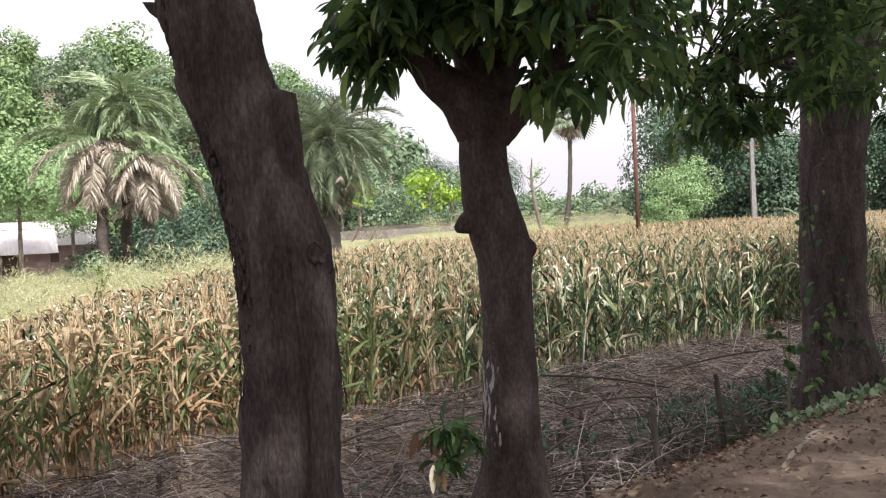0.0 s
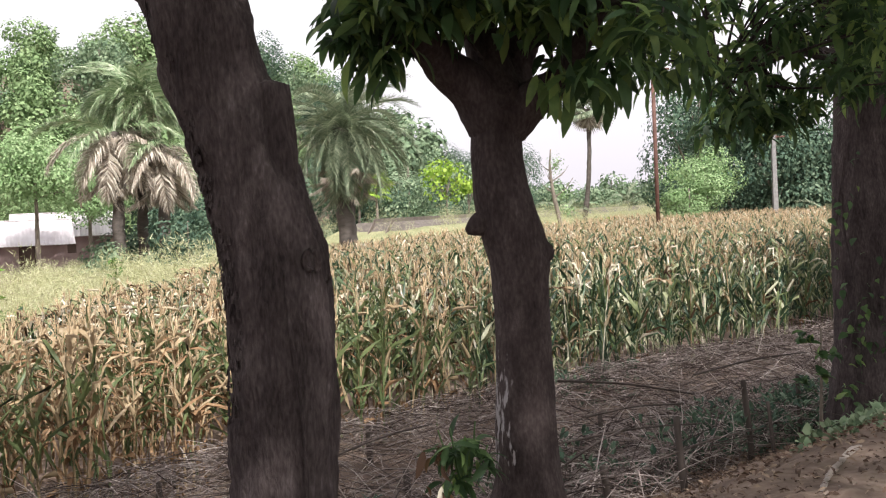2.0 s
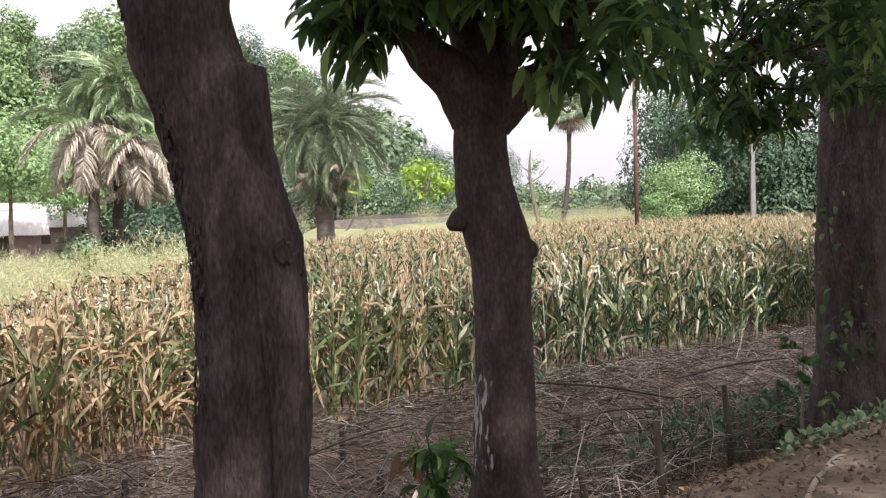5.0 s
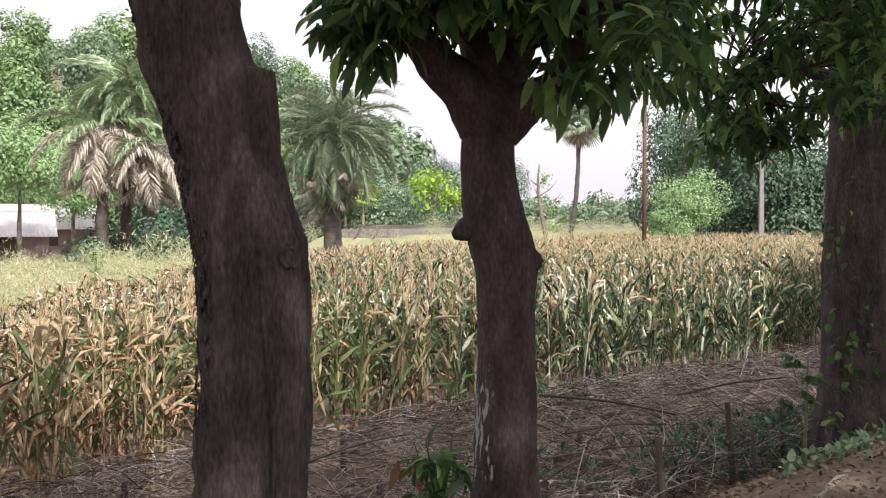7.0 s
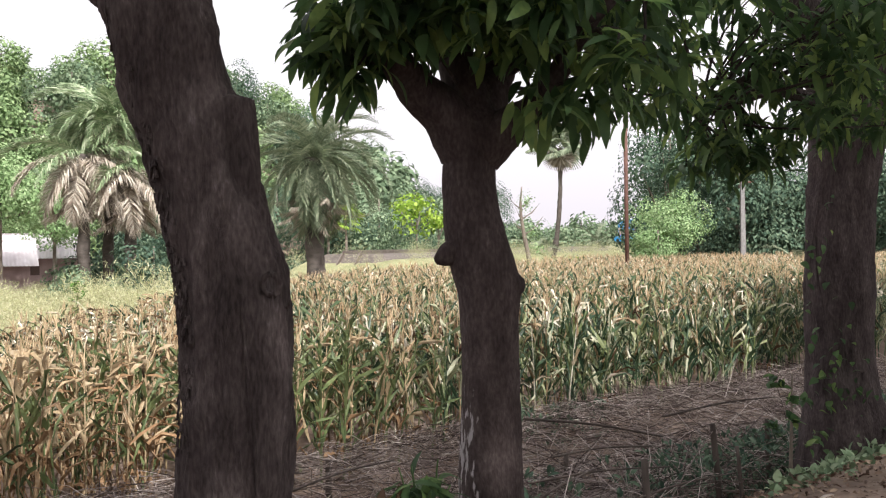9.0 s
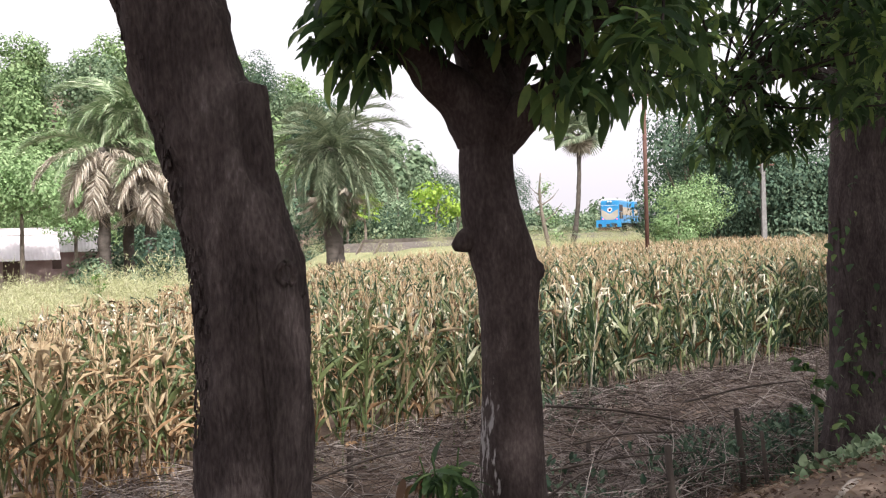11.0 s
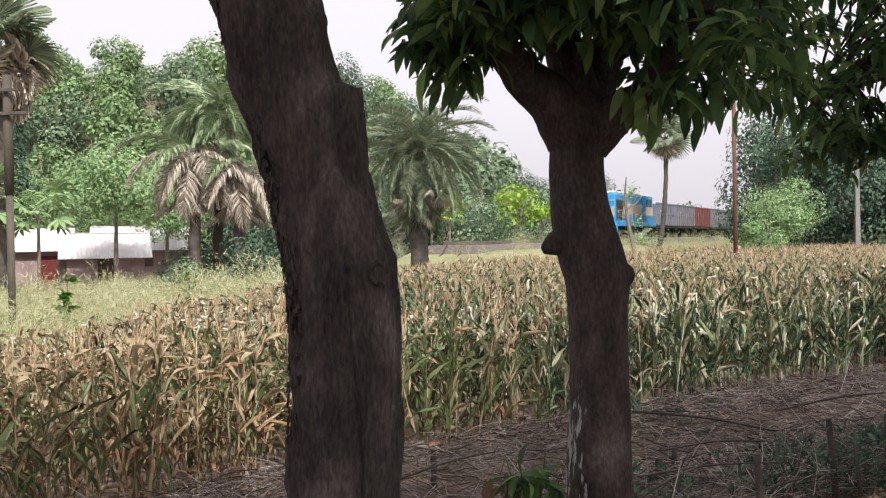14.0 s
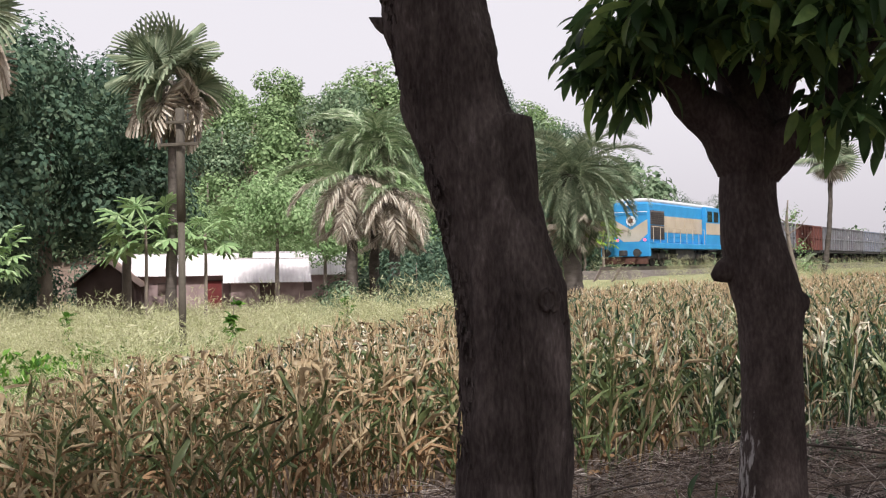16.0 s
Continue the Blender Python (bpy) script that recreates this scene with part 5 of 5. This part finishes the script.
def herb_patch(name, label, spots, per, size, mat_name, blade, lift=0.0):
    """Low leafy plants in patches (s, d, radius along, radius across)."""
    P = []
    for s0, d0, rs, rd, n in spots:
        a, q = rng.random(n) * 6.28, np.sqrt(rng.random(n))
        x, y = from_lane(s0 + rs * q * np.cos(a), d0 + rd * q * np.sin(a))
        P.append(np.stack([x, y, height(x, y) + lift * rng.random(n)], 1))
    P = np.repeat(np.concatenate(P), per, axis=0)
    n = len(P)
    P = P + rng.normal(size=(n, 3)) * np.array([0.04, 0.04, 0.0])
    v, f = scatter(blade[0], blade[1], P, turns(rng.random(n) * 6.28, -0.75 + 0.4 * rng.normal(size=n), 0.4 * rng.normal(size=n)), size * (0.6 + 0.8 * rng.random(n)))
    tagged(new(name, mesh_np(name, v, [f], [M[mat_name]])), label, "weeds", kind="stuff")


herb_patch("bank_herbs", "low heart-leaved herbs on the bank's edge", [(10.2, 3.0, 1.8, 0.35, 150), (8.0, 3.3, 1.2, 0.35, 50), (12.0, 3.2, 1.5, 0.5, 110)], 5, 0.075, "wood_b", HEART, 0.12)
herb_patch("ditch_weeds", "tangled green weeds along the fence", [(9.8, 4.9, 2.2, 0.7, 400), (7.2, 5.2, 1.6, 0.6, 80), (13, 5.0, 2.0, 0.6, 200), (4.6, 5.2, 1.2, 0.5, 24), (10.6, 8.0, 1.2, 0.3, 50)], 6, 0.09, "wood_c", ellipse_blade(0.32, 3, 0.9, 0.2), 0.50)
herb_patch("edge_herbs", "green leafy herbs between the weeds and the maize", [(4.8, 21, 2.4, 2.6, 420), (8.5, 24, 2.5, 2.0, 160)], 6, 0.17, "herb", ellipse_blade(0.34, 3, 0.9, 0.2), 0.85)

# ---------------------------------------------------------------- weeds beyond the maize
FEATHER = Pile()
THREAD = (np.array([(0, -0.06, 0), (0, 0.06, 0.0), (1.0, 0, -0.05)]), np.array([(0, 1, 2)]))
WN = 150
wz = 0.08 + 0.92 * rng.random(WN) ** 0.8
wa, wr = rng.random(WN) * 6.28, (0.06 + 0.34 * np.sin(np.pi * np.clip(0.15 + wz * 0.8, 0, 1))) * np.sqrt(rng.random(WN))
vv, ff = scatter(THREAD[0], THREAD[1], np.stack([wr * np.cos(wa), wr * np.sin(wa), wz], 1), turns(wa + 0.8 * rng.normal(size=WN), -0.7 + 0.5 * rng.normal(size=WN), rng.normal(size=WN)), 0.045 + 0.085 * rng.random(WN))
FEATHER.add(vv, ff)
FV, FF = np.concatenate(FEATHER.v), np.concatenate(FEATHER.f)
EDGE_Y, EDGE_X = [0, 9, 27, 40, 50, 62, 80], [-6.6, -6.4, -6.2, -4.8, 0.4, 6.0, 12.0]


def maize_edge(y):
    """Where the maize ends and the weeds begin, at y."""
    return np.interp(y, EDGE_Y, EDGE_X)


def weeds():
    n = 8500
    y = 9 + 58 * rng.random(n) ** 0.85
    x = (-0.92 + 1.08 * rng.random(n)) * y
    keep = (x < maize_edge(y) + 0.3) & (x < 9) & (across(x, y) > 8.5)
    x, y = x[keep], y[keep]
    n = len(x)
    hgt = np.array([0.95 + 1.0 * noise.noise(Vector((a * 0.4, b * 0.4, 0))) + 0.35 * noise.noise(Vector((a * 1.3, b * 1.3, 5))) for a, b in zip(x, y)])
    hgt = hgt * np.interp(y, [9, 20, 30, 45, 60], [0.7, 0.95, 1.15, 0.95, 0.5]) * np.where(y > 33, np.interp(x / y, [-0.42, -0.34], [0.6, 1.0]), 1.0)
    v, f = scatter(FV, FF, np.stack([x, y, height(x, y)], 1), turns(rng.random(n) * 6.28, 0.12 * rng.normal(size=n)), np.stack([0.5 + 1.0 * hgt, 0.5 + 1.0 * hgt, (0.8 + 0.5 * rng.random(n)) * np.maximum(0.45, hgt)], 1))
    tagged(new("feathery_weeds", mesh_np("feathery_weeds", v, [f], [M["weed"]])), "pale feathery weeds beyond the maize", "weeds", kind="stuff")
    n = 1800
    k = 8 + 142 * rng.random(n)
    o = np.where(k < 23, -5.0, 1.9) + np.where(k < 23, 13.5, 6.6) * rng.random(n)
    x, y = FRONT[0] + TX * (k - 24) - TY * o * -1, FRONT[1] + TY * (k - 24) - TX * o
    z = np.maximum(FIELD, np.interp(np.abs(o), [2.4, 7.5], [RAIL - 0.55, FIELD]) - np.maximum(0, 22 - k) * 0.26)
    v, f = scatter(FV, FF, np.stack([x, y, z], 1), turns(rng.random(n) * 6.28, 0.15 * rng.normal(size=n)), 0.7 + 0.5 * rng.random(n))
    tagged(new("embankment_weeds", mesh_np("embankment_weeds", v, [f], [M["weed"]])), "pale weeds on the railway embankment", "weeds", kind="stuff")


weeds()


def sapling(at, h, label, size=0.16, mat_name="herb"):
    t = thing("sapling", label, "sapling", at=pose(*at))
    put("stem", tube_mesh("stem", [(0, 0, -0.1, 0.02), (0.03, 0, h, 0.008)], M["trunk_far"], around=6, step=0.2, rough=0, grain=0), t)
    c = np.stack([rng.normal(size=14) * 0.12, rng.normal(size=14) * 0.12, h * (0.35 + 0.65 * rng.random(14))], 1)
    n = 70
    p = c[rng.integers(0, 14, n)]
    v, f = scatter(HEART[0], HEART[1], p, turns(rng.random(n) * 6.28, -0.2 + 0.5 * rng.normal(size=n), 0.4 * rng.normal(size=n)), size * (1 + 0.75 * rng.random(n)))
    put("foliage", mesh_np("foliage", v, [f], [M[mat_name]]), t)


sapling((-11.64, 26.06, -0.95), 1.7, "broad-leaved sapling among the weeds")
sapling((-10.58, 32.47, -0.95), 1.5, "young sapling with bright leaves among the weeds")
sapling((-9.24, 34.83, -0.95), 1.1, "small bright-leaved sapling among the weeds")
sapling((3.05, 9.0, -0.5), 0.95, "thin leafy sapling beside the stout trunk", 0.07, "mango_leaf")
sapling((-16.94, 26.89, -0.95), 1.3, "broad-leaved sapling at the edge of the weeds")

# ---------------------------------------------------------------- maize
def maize_parts(green, leaves=12, segs=5, h=1.7):
    """Stalk, leaves, tassel and ear of one plant: lists of (name, verts, quads, material)."""
    out = []
    sv_, sf_ = rod(h * 0.93, 0.013, 0.006, 3, 5, bend=0.05 * rng.normal())
    out.append(("stalk", sv_, sf_, "maize_green" if rng.random() < green else "maize_dry"))
    a0 = rng.random() * 6.28
    for i in range(leaves):
        u = (i + 0.5) / leaves
        z = h * (0.12 + 0.80 * u)
        ln = (0.34 + 0.26 * math.sin(math.pi * min(1, u + 0.12))) * (0.7 + 0.6 * rng.random())
        dry = rng.random() > green * (1.05 + 0.35 * math.sin(math.pi * u)) * (1.0 if u < 0.8 else 0.45)
        droop = (1.8 + 1.3 * rng.random()) if dry else (0.5 + 1.5 * rng.random())
        broken = rng.random() < (0.75 if dry else 0.35)
        lv, lf = strip(ln, 0.022 + 0.022 * rng.random() - 0.003 * dry, segs, droop=(2.3 + 0.5 * rng.random()) if broken else droop * 0.75, fold=0.4, taper=0.75, rise=1.15 + 0.3 * rng.random() - 0.2 * dry, base=0.6, kink=(0.02 + 0.3 * rng.random() ** 1.5) if broken else None)
        # a slight twist along the blade
        tw = lv[:, 0] / max(0.05, ln) * rng.normal() * 0.8
        lv = lv.copy()
        lv[:, 1] += 0.16 * tw * lv[:, 0]
        lv[3:] += rng.normal(size=(len(lv) - 3, 3)) * np.array([0.006, 0.010, 0.016])
        v_, f_ = scatter(lv, lf, np.array([[0, 0, z]]), turns(np.array([a0 + math.pi * i + 0.5 * rng.normal()]), np.array([0.1 * rng.normal()]), np.array([0.35 * rng.normal()])), np.array([1.0]))
        out.append(("leaf", v_, f_, "maize_green" if not dry else "maize_husk" if rng.random() > u * 0.85 else "maize_dry"))
    tp = Pile()
    for i in range(6):
        b = strip(0.20 + 0.10 * rng.random(), 0.012, 2, droop=0.5, fold=0.5, rise=0.1, base=0.9)
        v_, f_ = scatter(b[0], b[1], np.array([[0, 0, h * 0.91]]), turns(np.array([i * 1.1 + rng.random()]), np.array([-1.05 - 0.4 * rng.random()])), np.array([1.0]))
        tp.add(v_, f_)
    out.append(("tassel", np.concatenate(tp.v), np.concatenate(tp.f), "tassel"))
    ev, ef = rod(0.22, 0.026, 0.010, 3, 6)
    v_, f_ = scatter(ev, ef, np.array([[0.02, 0, h * 0.5]]), turns(np.array([a0 + 0.6]), np.array([0.45])), np.array([1.0]))
    out.append(("ear", v_, f_, "maize_dry"))
    return out


def greenness(x, y):
    """The plants nearest the shaded lane end are still green; the open field is ripe."""
    d, s = across(x, y), along(x, y)
    return np.clip(np.interp(d, [9, 12, 17, 26], [0.62, 0.54, 0.36, 0.22]) * np.interp(s, [2, 6, 11, 16], [0.40, 0.62, 1.15, 1.4]), 0.08, 0.9)


def field_points():
    s = np.arange(-26, 130, 0.24)
    d = np.concatenate([np.arange(8.9, 26, 0.52), np.arange(26, 45, 0.62), np.arange(45, 90, 0.85)])
    S, D = np.meshgrid(s, d, indexing="ij")
    S = S + rng.normal(size=S.shape) * 0.08
    D = D + rng.normal(size=S.shape) * 0.09
    x, y = from_lane(S.ravel(), D.ravel() - 0.7 * np.exp(-((S.ravel() + 1) / 5.0) ** 2))
    near_edge = maize_edge(y) + 0.5 * np.sin(x * 1.3) + 0.5 * np.sin(y * 0.9)
    keep = (x > near_edge) & (y > 1.5) & (x > -0.95 * y - 1.5) & (x < 0.60 * y + 1) & (y < 82)
    return x[keep], y[keep]


def maize_field():
    x, y = field_points()
    r = np.hypot(x, y)
    keep = rng.random(len(x)) < np.interp(r, [0, 18, 30, 50, 80], [1, 1, 0.8, 0.55, 0.42])
    x, y, r = x[keep], y[keep], r[keep]
    g = greenness(x, y)
    order = np.argsort(r)
    x, y, r, g = x[order], y[order], r[order], g[order]
    kinds = [maize_parts(q, 17, 4) for q in (0.15, 0.22, 0.3, 0.38, 0.46, 0.55, 0.65, 0.75, 0.85, 0.95)]
    lite = [maize_parts(q, 11, 2) for q in (0.15, 0.3, 0.5, 0.7, 0.9)]
    mats = ["maize_green", "maize_dry", "tassel", "maize_husk"]
    # the front plants, one by one
    single = np.flatnonzero((x > -7) & (x < 9))[:190]
    meshes = [[(nm, mesh_np("maize_" + nm, v_, [f_], [M[mt]])) for nm, v_, f_, mt in k] for k in kinds]
    for i in single:
        k = int(np.clip(round(g[i] * 10 - 0.5 + rng.normal() * 1.5), 0, 9))
        t = thing("maize_plant", "half-dry maize plant at the field's edge", "maize", "front plants of the maize field", at=pose(x[i], y[i], float(height(x[i], y[i])) - 0.02, 4 * rng.normal(), 4 * rng.normal(), rng.random() * 360))
        tall = np.interp(x[i], [-6, -2], [0.84, 1.0])
        t.scale = (1.0, 1.0, tall * (0.9 + 0.2 * rng.random()))
        for nm, me in meshes[k]:
            put(nm, me, t)
    rest = np.ones(len(x), dtype=bool)
    rest[single] = False
    pick = np.clip(np.round(g * 10 - 0.5 + rng.normal(size=len(x)) * 1.5), 0, 9).astype(int)
    for name, sel, bank, div in (("maize_field", rest & (r < 27), kinds, 1), ("maize_field", rest & (r >= 27), lite, 2)):
        pl = Pile()
        for k, plant in enumerate(bank):
            idx = np.flatnonzero(sel & (pick // div == k))
            if not len(idx):
                continue
            n = len(idx)
            z = height(x[idx], y[idx]) - 0.02
            rot = turns(rng.random(n) * 6.28, 0.06 * rng.normal(size=n), 0.06 * rng.normal(size=n))
            wide = 1.0 if div == 1 else 1.2
            sc = np.stack([np.full(n, wide), np.full(n, wide), np.interp(x[idx], [-6, -2], [0.84, 1.0]) * (0.88 + 0.24 * rng.random(n))], 1)
            pos = np.stack([x[idx], y[idx], z], 1)
            for nm, tv, tf, mt in plant:
                if div == 2 and nm in ("ear", "stalk"):
                    continue
                v_, f_ = scatter(tv, tf, pos, rot, sc)
                pl.add(v_, f_, mats.index(mt))
        tagged(new(name, pl.mesh(name, [M[m] for m in mats])), "ripening maize, golden tops over green and brown leaves", "maize field", kind="stuff")


maize_field()


# ---------------------------------------------------------------- train (nose at x = 0, body towards +x, rail top at z = 0)
def wheelset(parent, x, r):
    w = part("wheelset", drum(0.07, 1.1, "y", 10), M["black_iron"], parent, m=pose(x, 0, r))
    for y in (-0.5, 0.5):
        part("wheel", drum(r, 0.12, "y", 24, (0, y, 0)), M["black_iron"], w)
        part("spoke_bar", box(-r * 0.8, r * 0.8, y * 1.13 - 0.02, y * 1.13 + 0.02, -0.05, 0.05), M["steel"], w)
    return w


def bogie(parent, x, axles, gap, r):
    b = part("bogie_frame", box(x - gap * (axles - 1) / 2 - 0.5, x + gap * (axles - 1) / 2 + 0.5, -0.85, -0.72, 0.4, 0.72, 0.04), M["black_iron"], parent)
    part("bogie_side", box(x - gap * (axles - 1) / 2 - 0.5, x + gap * (axles - 1) / 2 + 0.5, 0.72, 0.85, 0.4, 0.72, 0.04), M["black_iron"], b)
    for i in range(axles):
        xx = x + gap * (i - (axles - 1) / 2)
        part("axle_box", box(xx - 0.14, xx + 0.14, -0.93, -0.855, 0.36, 0.66, 0.02), M["grille"], b)
        part("axle_box", box(xx - 0.14, xx + 0.14, 0.855, 0.93, 0.36, 0.66, 0.02), M["grille"], b)
    return [wheelset(parent, x + gap * (i - (axles - 1) / 2), r) for i in range(axles)]


def engine():
    e = thing("locomotive", "blue and beige diesel locomotive with a silver roof", "locomotive")
    part("underframe", box(0.25, 13.2, -1.35, 1.35, 0.95, 1.25, 0.03), M["loco_blue"], e)
    hood = part("hood", box(0.95, 12.6, -1.02, 1.02, 1.25, 3.45, 0.10), M["loco_blue"], e)
    part("roof", box(1.05, 12.5, -0.92, 0.92, 3.44, 3.66, 0.09), M["loco_roof"], e)
    for s in (-1, 1):
        part("side_band", box(3.2, 12.3, s * 1.028 - 0.006, s * 1.028 + 0.006, 1.85, 2.75), M["loco_cream"], hood)
        for x0, z0, z1 in ((1.15, 1.45, 2.2), (1.15, 2.25, 3.0)):
            g = part("radiator_grille", box(x0, x0 + 2.0, s * 1.03 - 0.03, s * 1.03 + 0.03, z0, z1), M["grille"], hood)
            for k in range(6):
                z = z0 + 0.06 + k * 0.11
                part("slat", box(x0 + 0.04, x0 + 1.96, s * 1.075 - 0.012, s * 1.075 + 0.012, z, z + 0.04), M["black_iron"], g)
        for k in range(4):
            x0 = 3.5 + 1.5 * k
            part("hood_door", box(x0, x0 + 0.75, s * 1.045 - 0.01, s * 1.045 + 0.01, 1.9, 2.7, 0.006), M["loco_cream"], hood)
        cab = part("cab_side", box(9.6, 12.3, s * 1.16 - 0.13, s * 1.16 + 0.13, 1.25, 3.5, 0.03), M["loco_blue"], e)
        part("cab_band", box(9.62, 12.28, s * 1.295 - 0.006, s * 1.295 + 0.006, 1.85, 2.55), M["loco_cream"], cab)
        for x0 in (9.9, 11.1):
            part("cab_window", box(x0, x0 + 0.85, s * 1.30 - 0.012, s * 1.30 + 0.012, 2.62, 3.25), M["glass"], cab)
        rail = part("handrail", drum(0.018, 8.6, "x", 6, (4.9, s * 1.32, 2.1)), M["loco_cream"], e)
        for k in range(9):
            part("stanchion", drum(0.016, 0.86, "z", 6, (0.8 + 1.05 * k, s * 1.32, 1.67)), M["loco_cream"], rail)
        part("fuel_tank", box(4.9, 7.9, s * 0.85 - 0.28, s * 0.85 + 0.28, 0.35, 0.92, 0.06), M["black_iron"], e)
        part("buffer", drum(0.21, 0.06, "x", 18, (-0.42, s * 0.86, 0.72)), M["black_iron"], e)
        part("buffer_stem", drum(0.09, 0.62, "x", 12, (-0.08, s * 0.86, 0.72)), M["black_iron"], e)
        part("marker_lamp", drum(0.085, 0.05, "x", 14, (0.93, s * 0.78, 1.42)), M["lamp_red"], e, "glowing red marker lamp")
    # nose: a beige panel cut as a V, badge, headlamp
    bm = bmesh.new()
    pts = [(-0.94, 2.52), (0.0, 1.98), (0.94, 2.52), (0.94, 1.75), (0.45, 1.33), (-0.45, 1.33), (-0.94, 1.75)]
    vs = [bm.verts.new((0.935, y, z)) for y, z in pts]
    vb = [bm.verts.new((0.945, y, z)) for y, z in pts]
    bm.faces.new((vs[0], vs[1], vs[5], vs[6]))
    bm.faces.new((vs[1], vs[2], vs[3], vs[4]))
    bm.faces.new((vs[1], vs[4], vs[5]))
    for i in range(7):
        bm.faces.new((vs[i], vs[(i + 1) % 7], vb[(i + 1) % 7], vb[i]))
    bmesh.ops.recalc_face_normals(bm, faces=bm.faces)
    part("nose_panel", bm, M["loco_cream"], hood, "beige panel cut as a V")
    part("badge", drum(0.27, 0.02, "x", 24, (0.925, 0, 2.45)), M["white_paint"], hood, "round white badge with a red ring")
    part("badge_disc", drum(0.14, 0.02, "x", 24, (0.915, 0, 2.45)), M["red_paint"], hood)
    part("headlamp_box", box(0.82, 1.05, -0.33, 0.33, 3.22, 3.5, 0.04), M["loco_blue"], e)
    for s in (-1, 1):
        part("headlamp", drum(0.10, 0.05, "x", 16, (0.81, s * 0.15, 3.36)), M["white_paint"], e)
    part("nose_handrail", drum(0.018, 1.9, "y", 6, (0.86, 0, 2.92)), M["white_paint"], e)
    beam = part("buffer_beam", box(0.05, 0.3, -1.38, 1.38, 0.52, 1.28, 0.03), M["loco_blue"], e)
    part("coupler", box(-0.42, 0.05, -0.16, 0.16, 0.55, 0.86, 0.04), M["black_iron"], beam)
    part("cowcatcher", box(0.12, 0.35, -1.2, 1.2, 0.12, 0.5, 0.03), M["rust_pole"], e, "rusty red rail guard")
    part("front_platform", box(0.05, 0.95, -1.38, 1.38, 1.25, 1.3), M["loco_blue"], e)
    for x in (3.1, 5.6, 8.0):
        part("roof_fan", drum(0.42, 0.08, "z", 20, (x, 0, 3.7)), M["loco_roof"], e)
    part("exhaust", drum(0.16, 0.3, "z", 14, (6.8, 0.2, 3.78)), M["black_iron"], e)
    sets = bogie(e, 2.6, 3, 1.5, 0.48) + bogie(e, 10.6, 3, 1.5, 0.48)
    return e, sets


def wagon(paint, label):
    """An open-topped goods wagon, 8.2 m over its body."""
    w = thing("goods_wagon", label, "wagon", "wagons of the goods train")
    part("underframe", box(0.0, 8.3, -1.25, 1.25, 0.85, 1.08, 0.02), M["black_iron"], w)
    part("floor_plate", box(0.05, 8.25, -1.3, 1.3, 1.08, 1.16), paint, w)
    for s in (-1, 1):
        side = part("side_wall", box(0.05, 8.25, s * 1.28 - 0.03, s * 1.28 + 0.03, 1.16, 2.95), paint, w)
        part("top_rail", box(0.0, 8.3, s * 1.33 - 0.05, s * 1.33 + 0.05, 2.95, 3.07, 0.01), paint, side)
        for k in range(9):
            x = 0.12 + 1.0 * k
            part("rib", box(x, x + 0.13, s * 1.36 - 0.05, s * 1.36 + 0.05, 1.1, 2.95), paint if paint is M["wagon_rust"] else M["wagon_rib"], side)
        part("mid_rail", box(0.1, 8.2, s * 1.345 - 0.04, s * 1.345 + 0.04, 2.02, 2.12), paint if paint is M["wagon_rust"] else M["wagon_rib"], side)
        for x in (3.3, 5.3):
            part("door_leaf", box(x - 0.15, x + 0.65, s * 1.325 - 0.013, s * 1.325 + 0.013, 1.5, 2.7), paint, side)
            part("latch", box(x, x + 0.08, s * 1.35 - 0.02, s * 1.35 + 0.02, 1.3, 2.85), M["black_iron"], side)
        part("stencil_bar", box(1.35, 1.9, s * 1.312 - 0.003, s * 1.312 + 0.003, 2.25, 2.4), M["white_paint"], side)
        part("buffer", drum(0.2, 0.3, "x", 14, (-0.15, s * 0.86, 0.9)), M["black_iron"], w)
    for x in (0.08, 8.22):
        part("end_wall", box(x - 0.03, x + 0.03, -1.25, 1.25, 1.16, 2.95), paint, w)
    part("coupler", box(-0.45, 0.0, -0.1, 0.1, 0.65, 0.85), M["black_iron"], w)
    bogie(w, 1.6, 2, 1.6, 0.42)
    bogie(w, 6.7, 2, 1.6, 0.42)
    return w


LOCO, LOCO_WHEELS = engine()
LOOKS = [("wagon_blue", "slate-blue open goods wagon with ribbed sides"), ("wagon_grey", "sooty grey open goods wagon with ribbed sides"), ("wagon_rust", "rust-red open goods wagon with ribbed sides")]
FIRST = [wagon(M[m], label) for m, label in LOOKS]
WAGONS = []
for i, k in enumerate((0, 1, 2, 1, 1, 0, 1, 2, 1, 1, 0, 1)):
    WAGONS.append(FIRST[k] if i in (0, 1, 2) else copy_thing(FIRST[k], Matrix.Identity(4)))


def motions():
    """The goods train comes along the embankment at a steady pace."""
    head = math.degrees(math.atan2(TY, TX))
    for thing_, back in [(LOCO, 0.0)] + [(w, 13.6 + 8.85 * i) for i, w in enumerate(WAGONS)]:
        rows = []
        for i in range(9):
            t = 2.0 * i
            k = SPEED * (16.0 - t) + back
            rows.append((t, pose(FRONT[0] + TX * k, FRONT[1] + TY * k, RAIL, 0, 0, head)))
        walk(thing_, rows)
    for w in LOCO_WHEELS:
        x, y, z = w.matrix_basis.translation
        step = 1.0 / 20
        walk(w, [(i * step, pose(x, y, z, 0, 0, 0) @ Matrix.Rotation(-(SPEED * i * step / 0.48) % (2 * math.pi), 4, 'Y')) for i in range(321)])


motions()
